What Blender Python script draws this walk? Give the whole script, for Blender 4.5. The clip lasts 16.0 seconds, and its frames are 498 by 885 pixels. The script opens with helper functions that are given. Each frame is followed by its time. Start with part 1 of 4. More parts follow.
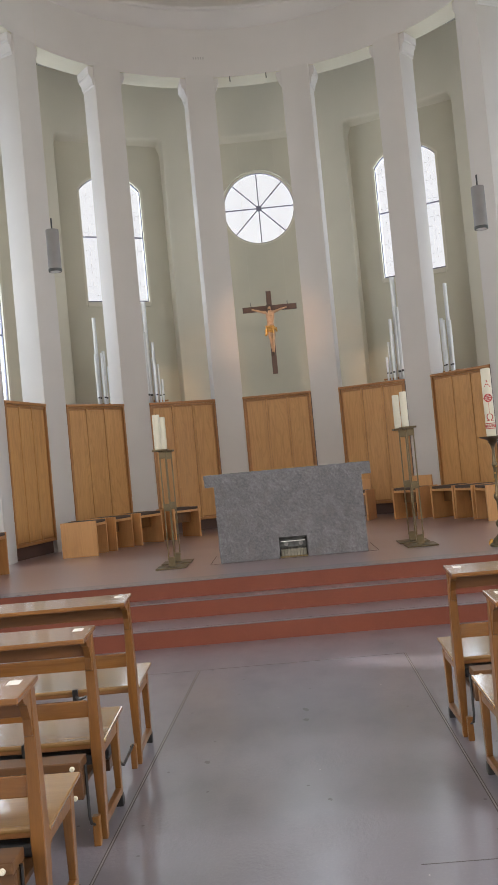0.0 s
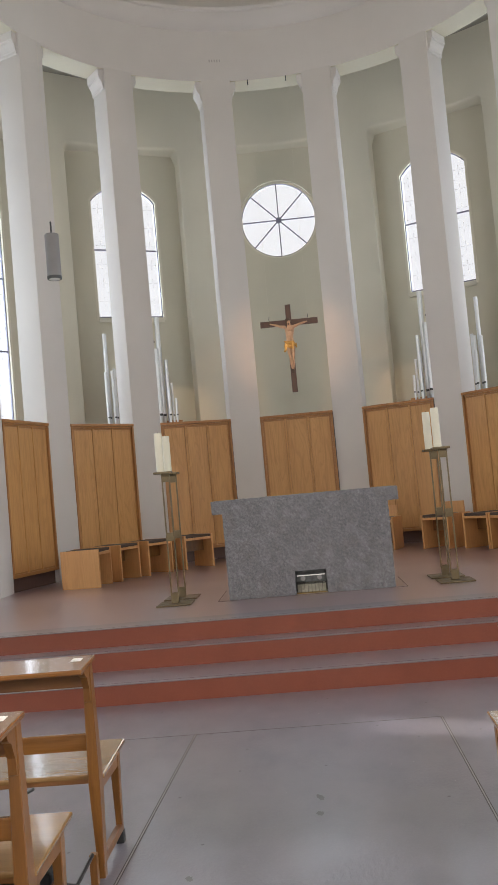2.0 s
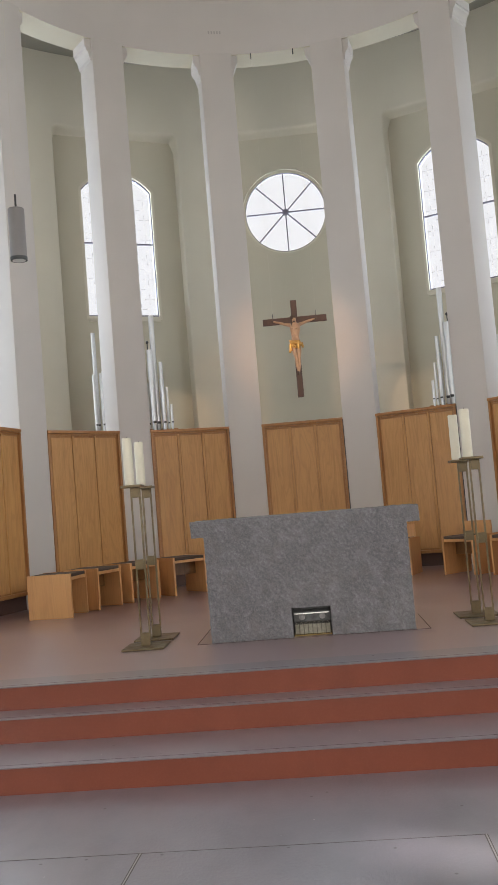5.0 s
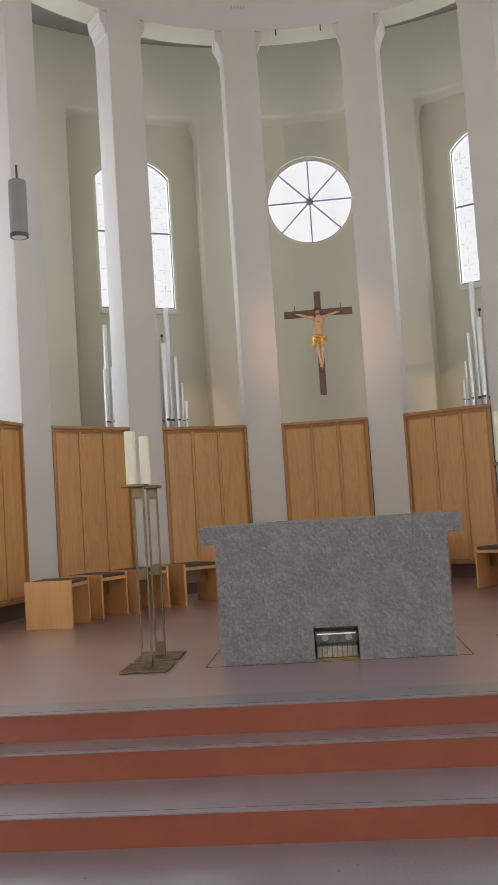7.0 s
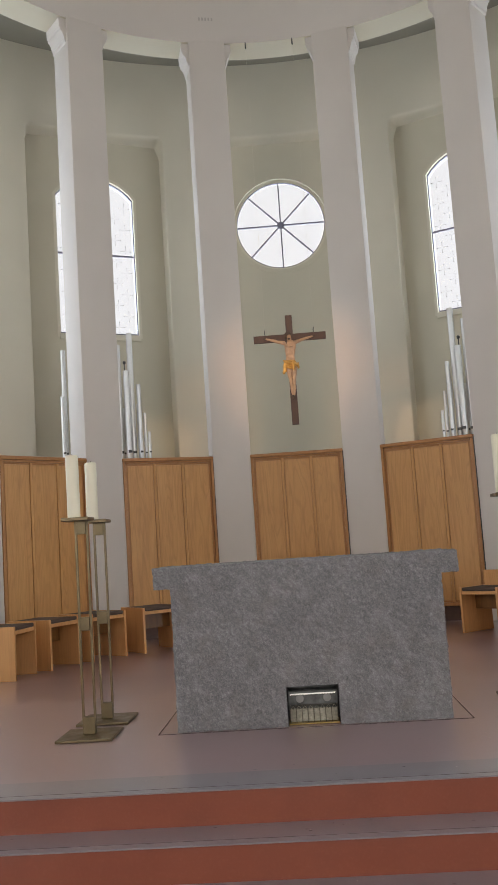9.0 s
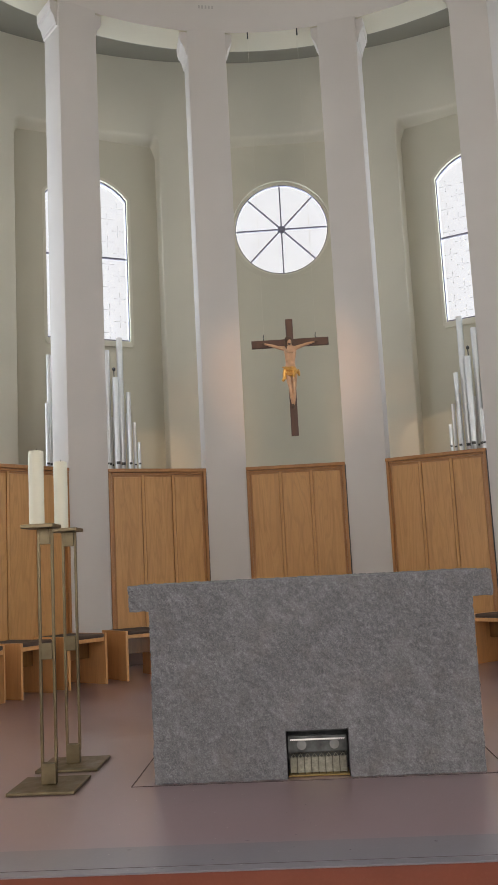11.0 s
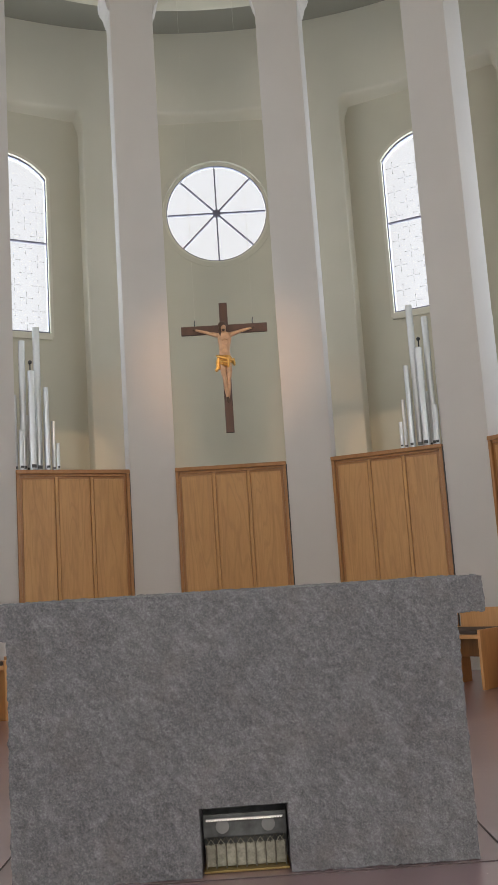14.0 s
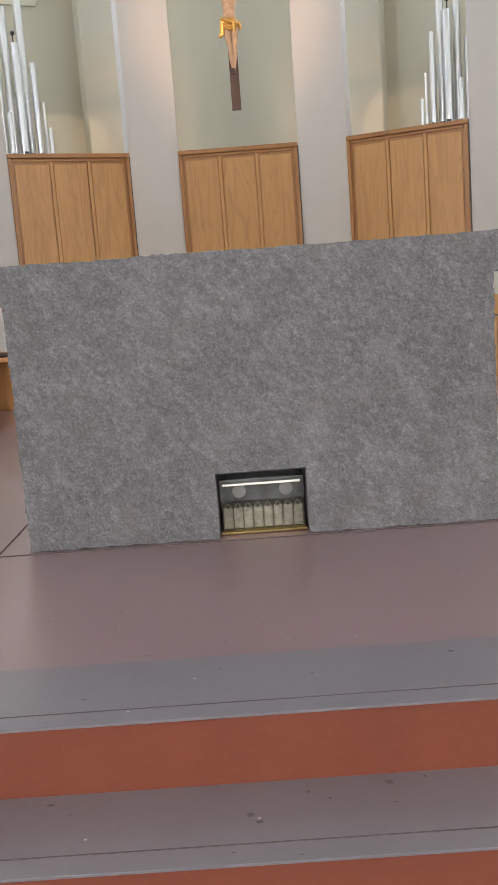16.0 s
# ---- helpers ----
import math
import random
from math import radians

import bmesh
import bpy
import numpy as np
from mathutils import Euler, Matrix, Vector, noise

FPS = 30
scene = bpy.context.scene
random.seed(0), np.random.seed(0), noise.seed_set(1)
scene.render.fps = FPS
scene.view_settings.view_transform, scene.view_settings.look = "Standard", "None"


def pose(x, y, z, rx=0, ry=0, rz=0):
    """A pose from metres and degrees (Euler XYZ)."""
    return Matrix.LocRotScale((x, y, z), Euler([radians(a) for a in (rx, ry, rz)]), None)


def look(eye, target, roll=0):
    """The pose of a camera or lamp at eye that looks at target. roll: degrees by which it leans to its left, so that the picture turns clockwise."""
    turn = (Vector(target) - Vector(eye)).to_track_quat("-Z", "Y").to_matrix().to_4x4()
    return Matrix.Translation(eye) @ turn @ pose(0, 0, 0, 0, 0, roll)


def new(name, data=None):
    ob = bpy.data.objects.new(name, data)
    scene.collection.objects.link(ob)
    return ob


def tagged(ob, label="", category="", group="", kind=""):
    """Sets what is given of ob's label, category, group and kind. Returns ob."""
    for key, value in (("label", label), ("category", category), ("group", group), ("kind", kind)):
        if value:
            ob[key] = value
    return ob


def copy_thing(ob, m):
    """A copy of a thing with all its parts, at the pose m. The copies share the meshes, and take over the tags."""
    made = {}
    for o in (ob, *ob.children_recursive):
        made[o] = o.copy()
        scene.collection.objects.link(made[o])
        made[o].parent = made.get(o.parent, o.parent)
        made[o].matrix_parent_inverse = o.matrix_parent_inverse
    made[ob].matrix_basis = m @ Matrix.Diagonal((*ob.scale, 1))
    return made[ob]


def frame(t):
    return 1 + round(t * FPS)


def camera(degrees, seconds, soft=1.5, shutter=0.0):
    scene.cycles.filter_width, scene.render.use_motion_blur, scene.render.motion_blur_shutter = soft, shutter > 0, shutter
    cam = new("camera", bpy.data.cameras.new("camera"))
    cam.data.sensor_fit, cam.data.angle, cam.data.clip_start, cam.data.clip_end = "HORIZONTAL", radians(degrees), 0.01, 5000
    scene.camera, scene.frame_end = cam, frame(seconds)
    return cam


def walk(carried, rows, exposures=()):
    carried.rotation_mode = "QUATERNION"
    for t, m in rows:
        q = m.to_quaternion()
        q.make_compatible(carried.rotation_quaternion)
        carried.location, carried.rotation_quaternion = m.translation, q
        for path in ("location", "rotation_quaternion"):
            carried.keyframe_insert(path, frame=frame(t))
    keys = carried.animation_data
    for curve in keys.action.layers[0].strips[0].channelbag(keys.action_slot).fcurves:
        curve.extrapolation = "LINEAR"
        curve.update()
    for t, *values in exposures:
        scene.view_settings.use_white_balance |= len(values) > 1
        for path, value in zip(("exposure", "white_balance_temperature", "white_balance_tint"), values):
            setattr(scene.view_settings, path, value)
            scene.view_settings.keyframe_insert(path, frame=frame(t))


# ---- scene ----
cam = camera(30.7, 16.0)
PATH = [
    (0, (-0.071, 0.331, 1.598), (-0.134, 2.329, 1.651), -5.3),
    (0.5, (-0.11, 0.61, 1.619), (-0.196, 2.608, 1.686), -5.4),
    (1, (-0.052, 0.875, 1.604), (-0.131, 2.872, 1.676), -5.3),
    (1.5, (0.027, 1.162, 1.612), (-0.113, 3.155, 1.714), -5.9),
    (2, (0.011, 1.463, 1.597), (-0.1, 3.457, 1.707), -5.1),
    (2.5, (0.065, 1.768, 1.573), (-0.016, 3.764, 1.673), -5.0),
    (3, (0.157, 2.021, 1.596), (0.07, 4.016, 1.696), -5.1),
    (3.5, (0.116, 2.282, 1.599), (0.033, 4.278, 1.7), -5.0),
    (4, (0.084, 2.543, 1.595), (-0.002, 4.538, 1.697), -5.0),
    (4.5, (0.126, 2.884, 1.62), (0.008, 4.876, 1.751), -5.1),
    (7, (0.05, 4.143, 1.631), (-0.126, 6.13, 1.783), -3.7),
    (7.5, (0.0, 4.37, 1.613), (-0.178, 6.355, 1.773), -3.6),
    (8, (0.052, 4.613, 1.598), (-0.074, 6.6, 1.791), -3.3),
    (8.5, (0.054, 4.888, 1.623), (-0.061, 6.875, 1.823), -3.6),
    (8.7, (0.039, 4.972, 1.626), (-0.067, 6.958, 1.838), -3.8),
    (10.8, (-0.043, 5.994, 1.621), (-0.148, 7.972, 1.9), -3.1),
    (11, (-0.05, 6.038, 1.589), (-0.142, 8.016, 1.867), -2.9),
    (11.5, (-0.003, 6.238, 1.581), (-0.056, 8.219, 1.856), -3.0),
    (12, (0.07, 6.498, 1.589), (0.028, 8.479, 1.861), -3.3),
    (12.5, (0.052, 6.718, 1.58), (0.077, 8.699, 1.852), -3.7),
    (13, (0.032, 6.917, 1.568), (0.095, 8.898, 1.838), -3.6),
    (13.5, (0.084, 7.155, 1.596), (0.157, 9.134, 1.873), -3.6),
    (14, (0.048, 7.434, 1.565), (0.082, 9.411, 1.867), -3.7),
    (14.5, (-0.015, 7.658, 1.516), (0.015, 9.636, 1.804), -3.6),
    (15, (0.046, 7.757, 1.476), (0.045, 9.749, 1.647), -4.0),
    (15.5, (0.021, 7.757, 1.404), (0.003, 9.752, 1.269), -4.0),
    (16, (0.008, 7.747, 1.395), (-0.017, 9.719, 1.061), -4.3),
]
EXPOSURES = [
    (0.0, -0.1, 6550, 11), (4.5, -0.09, 6540, 11), (7.5, -0.1, 6670, 11), (11.0, -0.13, 6610, 11),
    (14.5, -0.15, 6520, 10), (15.0, -0.05, 6480, 10), (15.5, 0.17, 6420, 9), (16.0, 0.43, 6400, 9),
]
walk(cam, [(t, look(eye, target, roll)) for t, eye, target, roll in PATH], EXPOSURES)

# ---- light ----
CY = 14.325            # centre of the apse
BAY = 25.714           # seven bays on the half circle
OUT = 26.3             # bays of the outer wall
R_COL, R_PANEL, R_WALL, R_PIL = 4.34, 4.30, 7.75, 7.57
PLAT = 0.495           # height of the altar platform
BACK = 0.43            # its floor behind the altar falls a little


def ring(angle, r, z=0.0):
    """The pose on the apse's ring: x along the wall, y outwards."""
    return Matrix.Translation((0, CY, z)) @ pose(0, 0, 0, 0, 0, -angle) @ Matrix.Translation((0, r, 0))


world = bpy.data.worlds.new("sky")
scene.world = world
world.use_nodes = True
sky = world.node_tree.nodes.new("ShaderNodeTexSky")
sky.sky_type, sky.sun_disc = "NISHITA", False
sky.sun_elevation, sky.sun_rotation = radians(40.7), radians(113.6)
world.node_tree.nodes["Background"].inputs[1].default_value = 0.12
world.node_tree.links.new(sky.outputs[0], world.node_tree.nodes["Background"].inputs[0])

sun_data = bpy.data.lights.new("sun", "SUN")
sun_data.energy, sun_data.angle, sun_data.color = 5.0, radians(1.6), (1.0, 0.95, 0.88)
new("sun", sun_data).matrix_world = look((8.0, -3.5, 7.5), (0, 0, 0))


def window_light(m, width, height, power, colour=(0.78, 0.90, 1.0)):
    """The sky's light in a window's opening; m looks out along -z."""
    lamp = bpy.data.lights.new("window_light", "AREA")
    lamp.shape, lamp.size, lamp.size_y, lamp.energy, lamp.color = "RECTANGLE", width, height, power, colour
    new("window_light", lamp).matrix_world = m


def spot(eye, target, power, degrees, blend, colour, radius=0.06):
    lamp = bpy.data.lights.new("spot_light", "SPOT")
    lamp.energy, lamp.spot_size, lamp.spot_blend, lamp.color, lamp.shadow_soft_size = power, radians(degrees), blend, colour, radius
    new("spot_light", lamp).matrix_world = look(eye, target)


# apse windows
for k, power in ((-2, 135), (2, 90)):
    window_light(ring(k * OUT, R_WALL + 0.36, 5.9) @ pose(0, 0, 0, -90), 1.5, 5.2, power, (0.78, 0.895, 1.0))
for k in (-1, 1):
    window_light(ring(k * OUT, R_WALL + 0.36, 7.18) @ pose(0, 0, 0, -90), 1.5, 3.2, 98)
for k, power in ((-3, 165), (3, 110)):
    window_light(ring(k * OUT, R_WALL + 0.36, 5.9) @ pose(0, 0, 0, -90), 1.5, 5.2, power, (0.78, 0.895, 1.0))
window_light(Matrix.Translation((0, CY + R_WALL + 0.36, 7.8)) @ pose(0, 0, 0, -90), 1.9, 1.9, 56)
# nave windows
for sx in (-1, 1):
    for y in (-4.4, -0.8, 2.8):
        window_light(pose(sx * 7.27, y, 4.5) @ pose(0, 0, 0, 0, sx * 90, 0), 4.4, 1.7, 375, (0.985, 0.97, 0.98))
# chancel windows, one on either side of the platform
for sx in (-1, 1):
    window_light(pose(sx * 8.15, 12.2, 2.7) @ pose(0, 0, 0, 0, sx * 90, 0), 3.4, 2.2, 165, (0.74, 0.90, 1.0))
# the two lamps that are turned on the cross
for sx in (-1, 1):
    spot((sx * 3.6, 11.0, 6.1), (0.0, 18.66, 4.3), 500, 17, 0.8, (1.0, 0.60, 0.34), 0.05)

# small warm lamps on the backs of the two middle columns, shining on the outer wall
for sx in (-1, 1):
    eye, aim = ring(sx * 15.0, 5.0, 5.0) @ Vector((0, 0, 0)), ring(sx * 19.4, 7.5, 3.45) @ Vector((0, 0, 0))
    spot(eye, aim, 62, 30, 0.25, (1.0, 0.74, 0.5), 0.03)

# the light strip under the roof of the small shrine in the altar
strip_lamp = bpy.data.lights.new("shrine_light", "AREA")
strip_lamp.shape, strip_lamp.size, strip_lamp.size_y, strip_lamp.energy, strip_lamp.color = "RECTANGLE", 0.29, 0.01, 0.085, (1.0, 0.93, 0.84)
new("shrine_light", strip_lamp).matrix_world = look((0, 11.012, PLAT + 0.196), (0, 11.075, PLAT + 0.05))

# ---- materials ----


def material(name, rough=0.5, metal=0.0, base=(0.5, 0.5, 0.5)):
    m = bpy.data.materials.new(name)
    m.use_nodes = True
    b = m.node_tree.nodes["Principled BSDF"]
    b.inputs["Base Color"].default_value = (*base, 1)
    b.inputs["Roughness"].default_value, b.inputs["Metallic"].default_value = rough, metal
    return m, m.node_tree, b


def coords(nt, scale=(1, 1, 1), kind="Object"):
    c, g = nt.nodes.new("ShaderNodeTexCoord"), nt.nodes.new("ShaderNodeMapping")
    g.inputs["Scale"].default_value = scale
    nt.links.new(c.outputs[kind], g.inputs[0])
    return g.outputs[0]


def noise_tex(nt, vec, scale, detail=4.0, rough=0.55, distort=0.0):
    n = nt.nodes.new("ShaderNodeTexNoise")
    n.inputs["Scale"].default_value, n.inputs["Detail"].default_value = scale, detail
    n.inputs["Roughness"].default_value, n.inputs["Distortion"].default_value = rough, distort
    nt.links.new(vec, n.inputs["Vector"])
    return n.outputs["Fac"]


def ramp(nt, fac, stops):
    r = nt.nodes.new("ShaderNodeValToRGB")
    while len(r.color_ramp.elements) < len(stops):
        r.color_ramp.elements.new(0.5)
    for e, (at, colour) in zip(r.color_ramp.elements, stops):
        e.position, e.color = at, (*colour, 1)
    nt.links.new(fac, r.inputs[0])
    return r.outputs[0]


def blend(nt, fac, a, b, how="MIX"):
    n = nt.nodes.new("ShaderNodeMix")
    n.data_type, n.blend_type = "RGBA", how
    for sock, v in ((n.inputs[0], fac), (n.inputs[6], a), (n.inputs[7], b)):
        if isinstance(v, (int, float)):
            sock.default_value = v
        elif isinstance(v, tuple):
            sock.default_value = (*v, 1)
        else:
            nt.links.new(v, sock)
    return n.outputs[2]


def bump(nt, shader, height, strength, distance):
    n = nt.nodes.new("ShaderNodeBump")
    n.inputs["Strength"].default_value, n.inputs["Distance"].default_value = strength, distance
    nt.links.new(height, n.inputs["Height"])
    nt.links.new(n.outputs[0], shader.inputs["Normal"])


def plaster(name, colour, spread=0.05, rough=0.85):
    m, nt, b = material(name, rough)
    v = coords(nt)
    big, fine = noise_tex(nt, v, 0.7, 5), noise_tex(nt, v, 90, 3)
    lo, hi = [tuple(min(1, c * k) for c in colour) for k in (1 - spread, 1 + spread)]
    nt.links.new(ramp(nt, big, ((0.3, lo), (0.7, hi))), b.inputs["Base Color"])
    bump(nt, b, fine, 0.12, 0.004)
    return m


def wood(name, dark, mid, light, rough=0.38, axis="z", scale=1.0, coat=0.0, flame=0.0):
    """Oak or pine with its grain along an axis of the object."""
    m, nt, b = material(name, rough)
    stretch = {"x": (1.2, 14, 14), "y": (14, 1.2, 14), "z": (14, 14, 1.2)}[axis]
    info = nt.nodes.new("ShaderNodeObjectInfo")
    v = coords(nt, tuple(c * scale for c in stretch))
    add = nt.nodes.new("ShaderNodeVectorMath")
    add.operation = "ADD"
    mul = nt.nodes.new("ShaderNodeVectorMath")
    mul.operation = "SCALE"
    comb = nt.nodes.new("ShaderNodeCombineXYZ")
    for k in range(3):
        nt.links.new(info.outputs["Random"], comb.inputs[k])
    nt.links.new(comb.outputs[0], mul.inputs[0])
    mul.inputs["Scale"].default_value = 37.0
    nt.links.new(v, add.inputs[0])
    nt.links.new(mul.outputs[0], add.inputs[1])
    vec = add.outputs[0]
    grain = noise_tex(nt, vec, 1.0, 6, 0.6, 0.9)
    fibre = noise_tex(nt, vec, 7.0, 4, 0.7)
    patch = noise_tex(nt, coords(nt), 1.3, 2)
    c = ramp(nt, grain, ((0.28, dark), (0.47, mid), (0.72, light)))
    c = blend(nt, 0.28, c, ramp(nt, fibre, ((0.3, dark), (0.65, light))))
    c = blend(nt, 0.3, c, ramp(nt, patch, ((0.3, mid), (0.7, light))))
    if flame:
        add2 = nt.nodes.new("ShaderNodeVectorMath")
        add2.operation = "ADD"
        nt.links.new(coords(nt, (4.2, 4.2, 0.42)), add2.inputs[0])
        nt.links.new(mul.outputs[0], add2.inputs[1])
        wide = noise_tex(nt, add2.outputs[0], 1.0, 2, 0.45, 0.3)
        rings = nt.nodes.new("ShaderNodeMath")
        rings.operation = "MULTIPLY"
        rings.inputs[1].default_value = 85.0
        nt.links.new(wide, rings.inputs[0])
        wave = nt.nodes.new("ShaderNodeMath")
        wave.operation = "SINE"
        nt.links.new(rings.outputs[0], wave.inputs[0])
        c = blend(nt, ramp(nt, wave.outputs[0], ((0.35, (0, 0, 0)), (0.95, (flame,) * 3))), c, tuple(k * 0.75 for k in dark))
    nt.links.new(c, b.inputs["Base Color"])
    b.inputs["Coat Weight"].default_value = coat
    b.inputs["Coat Roughness"].default_value = 0.1
    bump(nt, b, fibre, 0.08, 0.002)
    return m


def stone_floor(name, lo, hi, speck, rough=0.28, gloss=0.5, clean=0.7, worn=0.0, polish=0.2):
    """Polished cast stone with worn patches, grime spots and a few pale crumbs."""
    m, nt, b = material(name, rough)
    v = coords(nt)
    big, mid, fine = noise_tex(nt, v, 0.55, 5), noise_tex(nt, v, 3.5, 6, 0.65), noise_tex(nt, v, 70, 3)
    smear = noise_tex(nt, coords(nt, (1.6, 0.8, 1.0)), 2.2, 4, 0.55)
    c = ramp(nt, big, ((0.3, lo), (0.7, hi)))
    c = blend(nt, 0.35, c, ramp(nt, mid, ((0.3, lo), (0.7, hi))))
    c = blend(nt, ramp(nt, smear, ((0.5, (0, 0, 0)), (0.8, (0.3, 0.3, 0.3)))), c, tuple(k * 0.75 for k in lo))
    c = blend(nt, ramp(nt, fine, ((0.5, (0, 0, 0)), (0.8, (0.14, 0.14, 0.14)))), c, speck)
    for scale, size, keep, tone in ((2.6, 0.017, 0.60, tuple(k * 0.4 for k in lo)), (5.5, 0.014, clean, (0.62, 0.58, 0.55))):
        cells = nt.nodes.new("ShaderNodeTexVoronoi")
        cells.voronoi_dimensions = "2D"
        cells.inputs["Scale"].default_value = scale
        nt.links.new(v, cells.inputs["Vector"])
        near = ramp(nt, cells.outputs["Distance"], ((size, (1, 1, 1)), (size * 1.5, (0, 0, 0))))
        some = ramp(nt, cells.outputs["Color"], ((keep, (0, 0, 0)), (keep + 0.02, (1, 1, 1))))
        c = blend(nt, blend(nt, 1.0, near, some, "MULTIPLY"), c, tone)
    nt.links.new(c, b.inputs["Base Color"])
    nt.links.new(ramp(nt, smear, ((0.3, (rough * 0.92,) * 3), (0.75, (rough * 1.2,) * 3))), b.inputs["Roughness"])
    if worn:
        # patches in which the polish has gone and the grain breaks up the shine
        pits = noise_tex(nt, coords(nt, (1.0, 0.7, 1.0)), 46, 3, 0.6)
        where = ramp(nt, noise_tex(nt, v, 0.9, 4, 0.6), ((0.46, (0, 0, 0)), (0.66, (1, 1, 1))))
        bump(nt, b, blend(nt, 1.0, ramp(nt, pits, ((0.42, (0, 0, 0)), (0.6, (1, 1, 1)))), where, "MULTIPLY"), worn, 0.0025)
        nt.links.new(b.inputs["Normal"].links[0].from_socket, b.inputs["Coat Normal"])
    b.inputs["Specular IOR Level"].default_value = gloss
    b.inputs["Coat Weight"].default_value, b.inputs["Coat Roughness"].default_value = gloss * 1.2, polish
    return m


def metal(name, colour, rough, wear=0.25):
    m, nt, b = material(name, rough, 1.0, colour)
    v = coords(nt)
    n = noise_tex(nt, v, 11, 5, 0.6)
    nt.links.new(ramp(nt, n, ((0.3, tuple(c * (1 - wear) for c in colour)), (0.7, colour))), b.inputs["Base Color"])
    nt.links.new(ramp(nt, n, ((0.3, (rough * (1 + wear),) * 3), (0.7, (rough * (1 - wear),) * 3))), b.inputs["Roughness"])
    return m


def plain(name, colour, rough=0.6, spread=0.12, scale=6.0):
    m, nt, b = material(name, rough)
    n = noise_tex(nt, coords(nt), scale, 5, 0.6)
    nt.links.new(ramp(nt, n, ((0.3, tuple(c * (1 - spread) for c in colour)), (0.7, tuple(min(1, c * (1 + spread)) for c in colour)))), b.inputs["Base Color"])
    bump(nt, b, noise_tex(nt, coords(nt), scale * 20, 2), 0.06, 0.002)
    return m


WHITE = plaster("white_plaster", (0.645, 0.607, 0.58), 0.03)
PILASTER = plaster("pale_plaster", (0.68, 0.632, 0.52), 0.03)
GREEN = plaster("sage_plaster", (0.60, 0.555, 0.44), 0.04)
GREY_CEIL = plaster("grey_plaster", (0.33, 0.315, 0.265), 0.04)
CREAM = plaster("cream_plaster", (0.60, 0.58, 0.52), 0.03)
OAK = wood("oak_veneer", (0.39, 0.184, 0.058), (0.54, 0.278, 0.096), (0.62, 0.338, 0.128), 0.42, flame=0.2)
OAK_EDGE = wood("oak_edge", (0.27, 0.112, 0.035), (0.38, 0.172, 0.055), (0.46, 0.22, 0.078), 0.36)
PLINTH = plain("plinth_paint", (0.10, 0.052, 0.04), 0.6)
OAK_PALE = wood("pale_oak", (0.460, 0.213, 0.074), (0.580, 0.293, 0.111), (0.644, 0.340, 0.141), 0.38, flame=0.14)
PINE_X = wood("pine_rail", (0.090, 0.034, 0.007), (0.182, 0.072, 0.017), (0.265, 0.118, 0.031), 0.26, "x", 1.0, 0.8)
PINE_Z = wood("pine_post", (0.076, 0.028, 0.006), (0.162, 0.065, 0.015), (0.250, 0.110, 0.027), 0.32, "z", 1.3, 0.25)
PINE_BACK = wood("pine_back", (0.12, 0.046, 0.013), (0.2, 0.082, 0.024), (0.27, 0.118, 0.037), 0.45, "x", 1.0, 0.1)
PINE_DARK = wood("dark_pine", (0.052, 0.022, 0.007), (0.098, 0.043, 0.014), (0.15, 0.07, 0.024), 0.4, "x", 1.0, 0.2)
PINE_SEAT = wood("pine_seat", (0.18, 0.094, 0.033), (0.258, 0.142, 0.053), (0.325, 0.19, 0.078), 0.22, "x", 1.0, 0.9)
FLOOR = stone_floor("nave_stone", (0.152, 0.139, 0.168), (0.19, 0.175, 0.207), (0.3, 0.28, 0.30), 0.34, 0.62, 0.86, 0.35)
TREAD = stone_floor("tread_stone", (0.148, 0.134, 0.158), (0.184, 0.167, 0.194), (0.36, 0.33, 0.36), 0.36, 0.7, 0.68, polish=0.28)


def worn_stone(name, lo, hi, rough):
    """Smooth waxed stone with faint clouds and a few crumbs."""
    m, nt, b = material(name, rough)
    v = coords(nt, (1, 1, 0))
    c = ramp(nt, noise_tex(nt, v, 0.9, 3), ((0.25, lo), (0.75, hi)))
    c = blend(nt, 0.3, c, ramp(nt, noise_tex(nt, v, 14, 3), ((0.3, lo), (0.7, hi))))
    for scale, size, keep, tone in ((3.1, 0.012, 0.66, tuple(k * 0.5 for k in lo)), (7.0, 0.014, 0.64, (0.6, 0.55, 0.52))):
        cells = nt.nodes.new("ShaderNodeTexVoronoi")
        cells.voronoi_dimensions = "2D"
        cells.inputs["Scale"].default_value = scale
        nt.links.new(v, cells.inputs["Vector"])
        near = ramp(nt, cells.outputs["Distance"], ((size, (1, 1, 1)), (size * 1.5, (0, 0, 0))))
        some = ramp(nt, cells.outputs["Color"], ((keep, (0, 0, 0)), (keep + 0.02, (1, 1, 1))))
        c = blend(nt, blend(nt, 1.0, near, some, "MULTIPLY"), c, tone)
    nt.links.new(c, b.inputs["Base Color"])
    b.inputs["Coat Weight"].default_value, b.inputs["Coat Roughness"].default_value = 1.0, 0.33
    b.inputs["Coat IOR"].default_value = 1.7
    return m


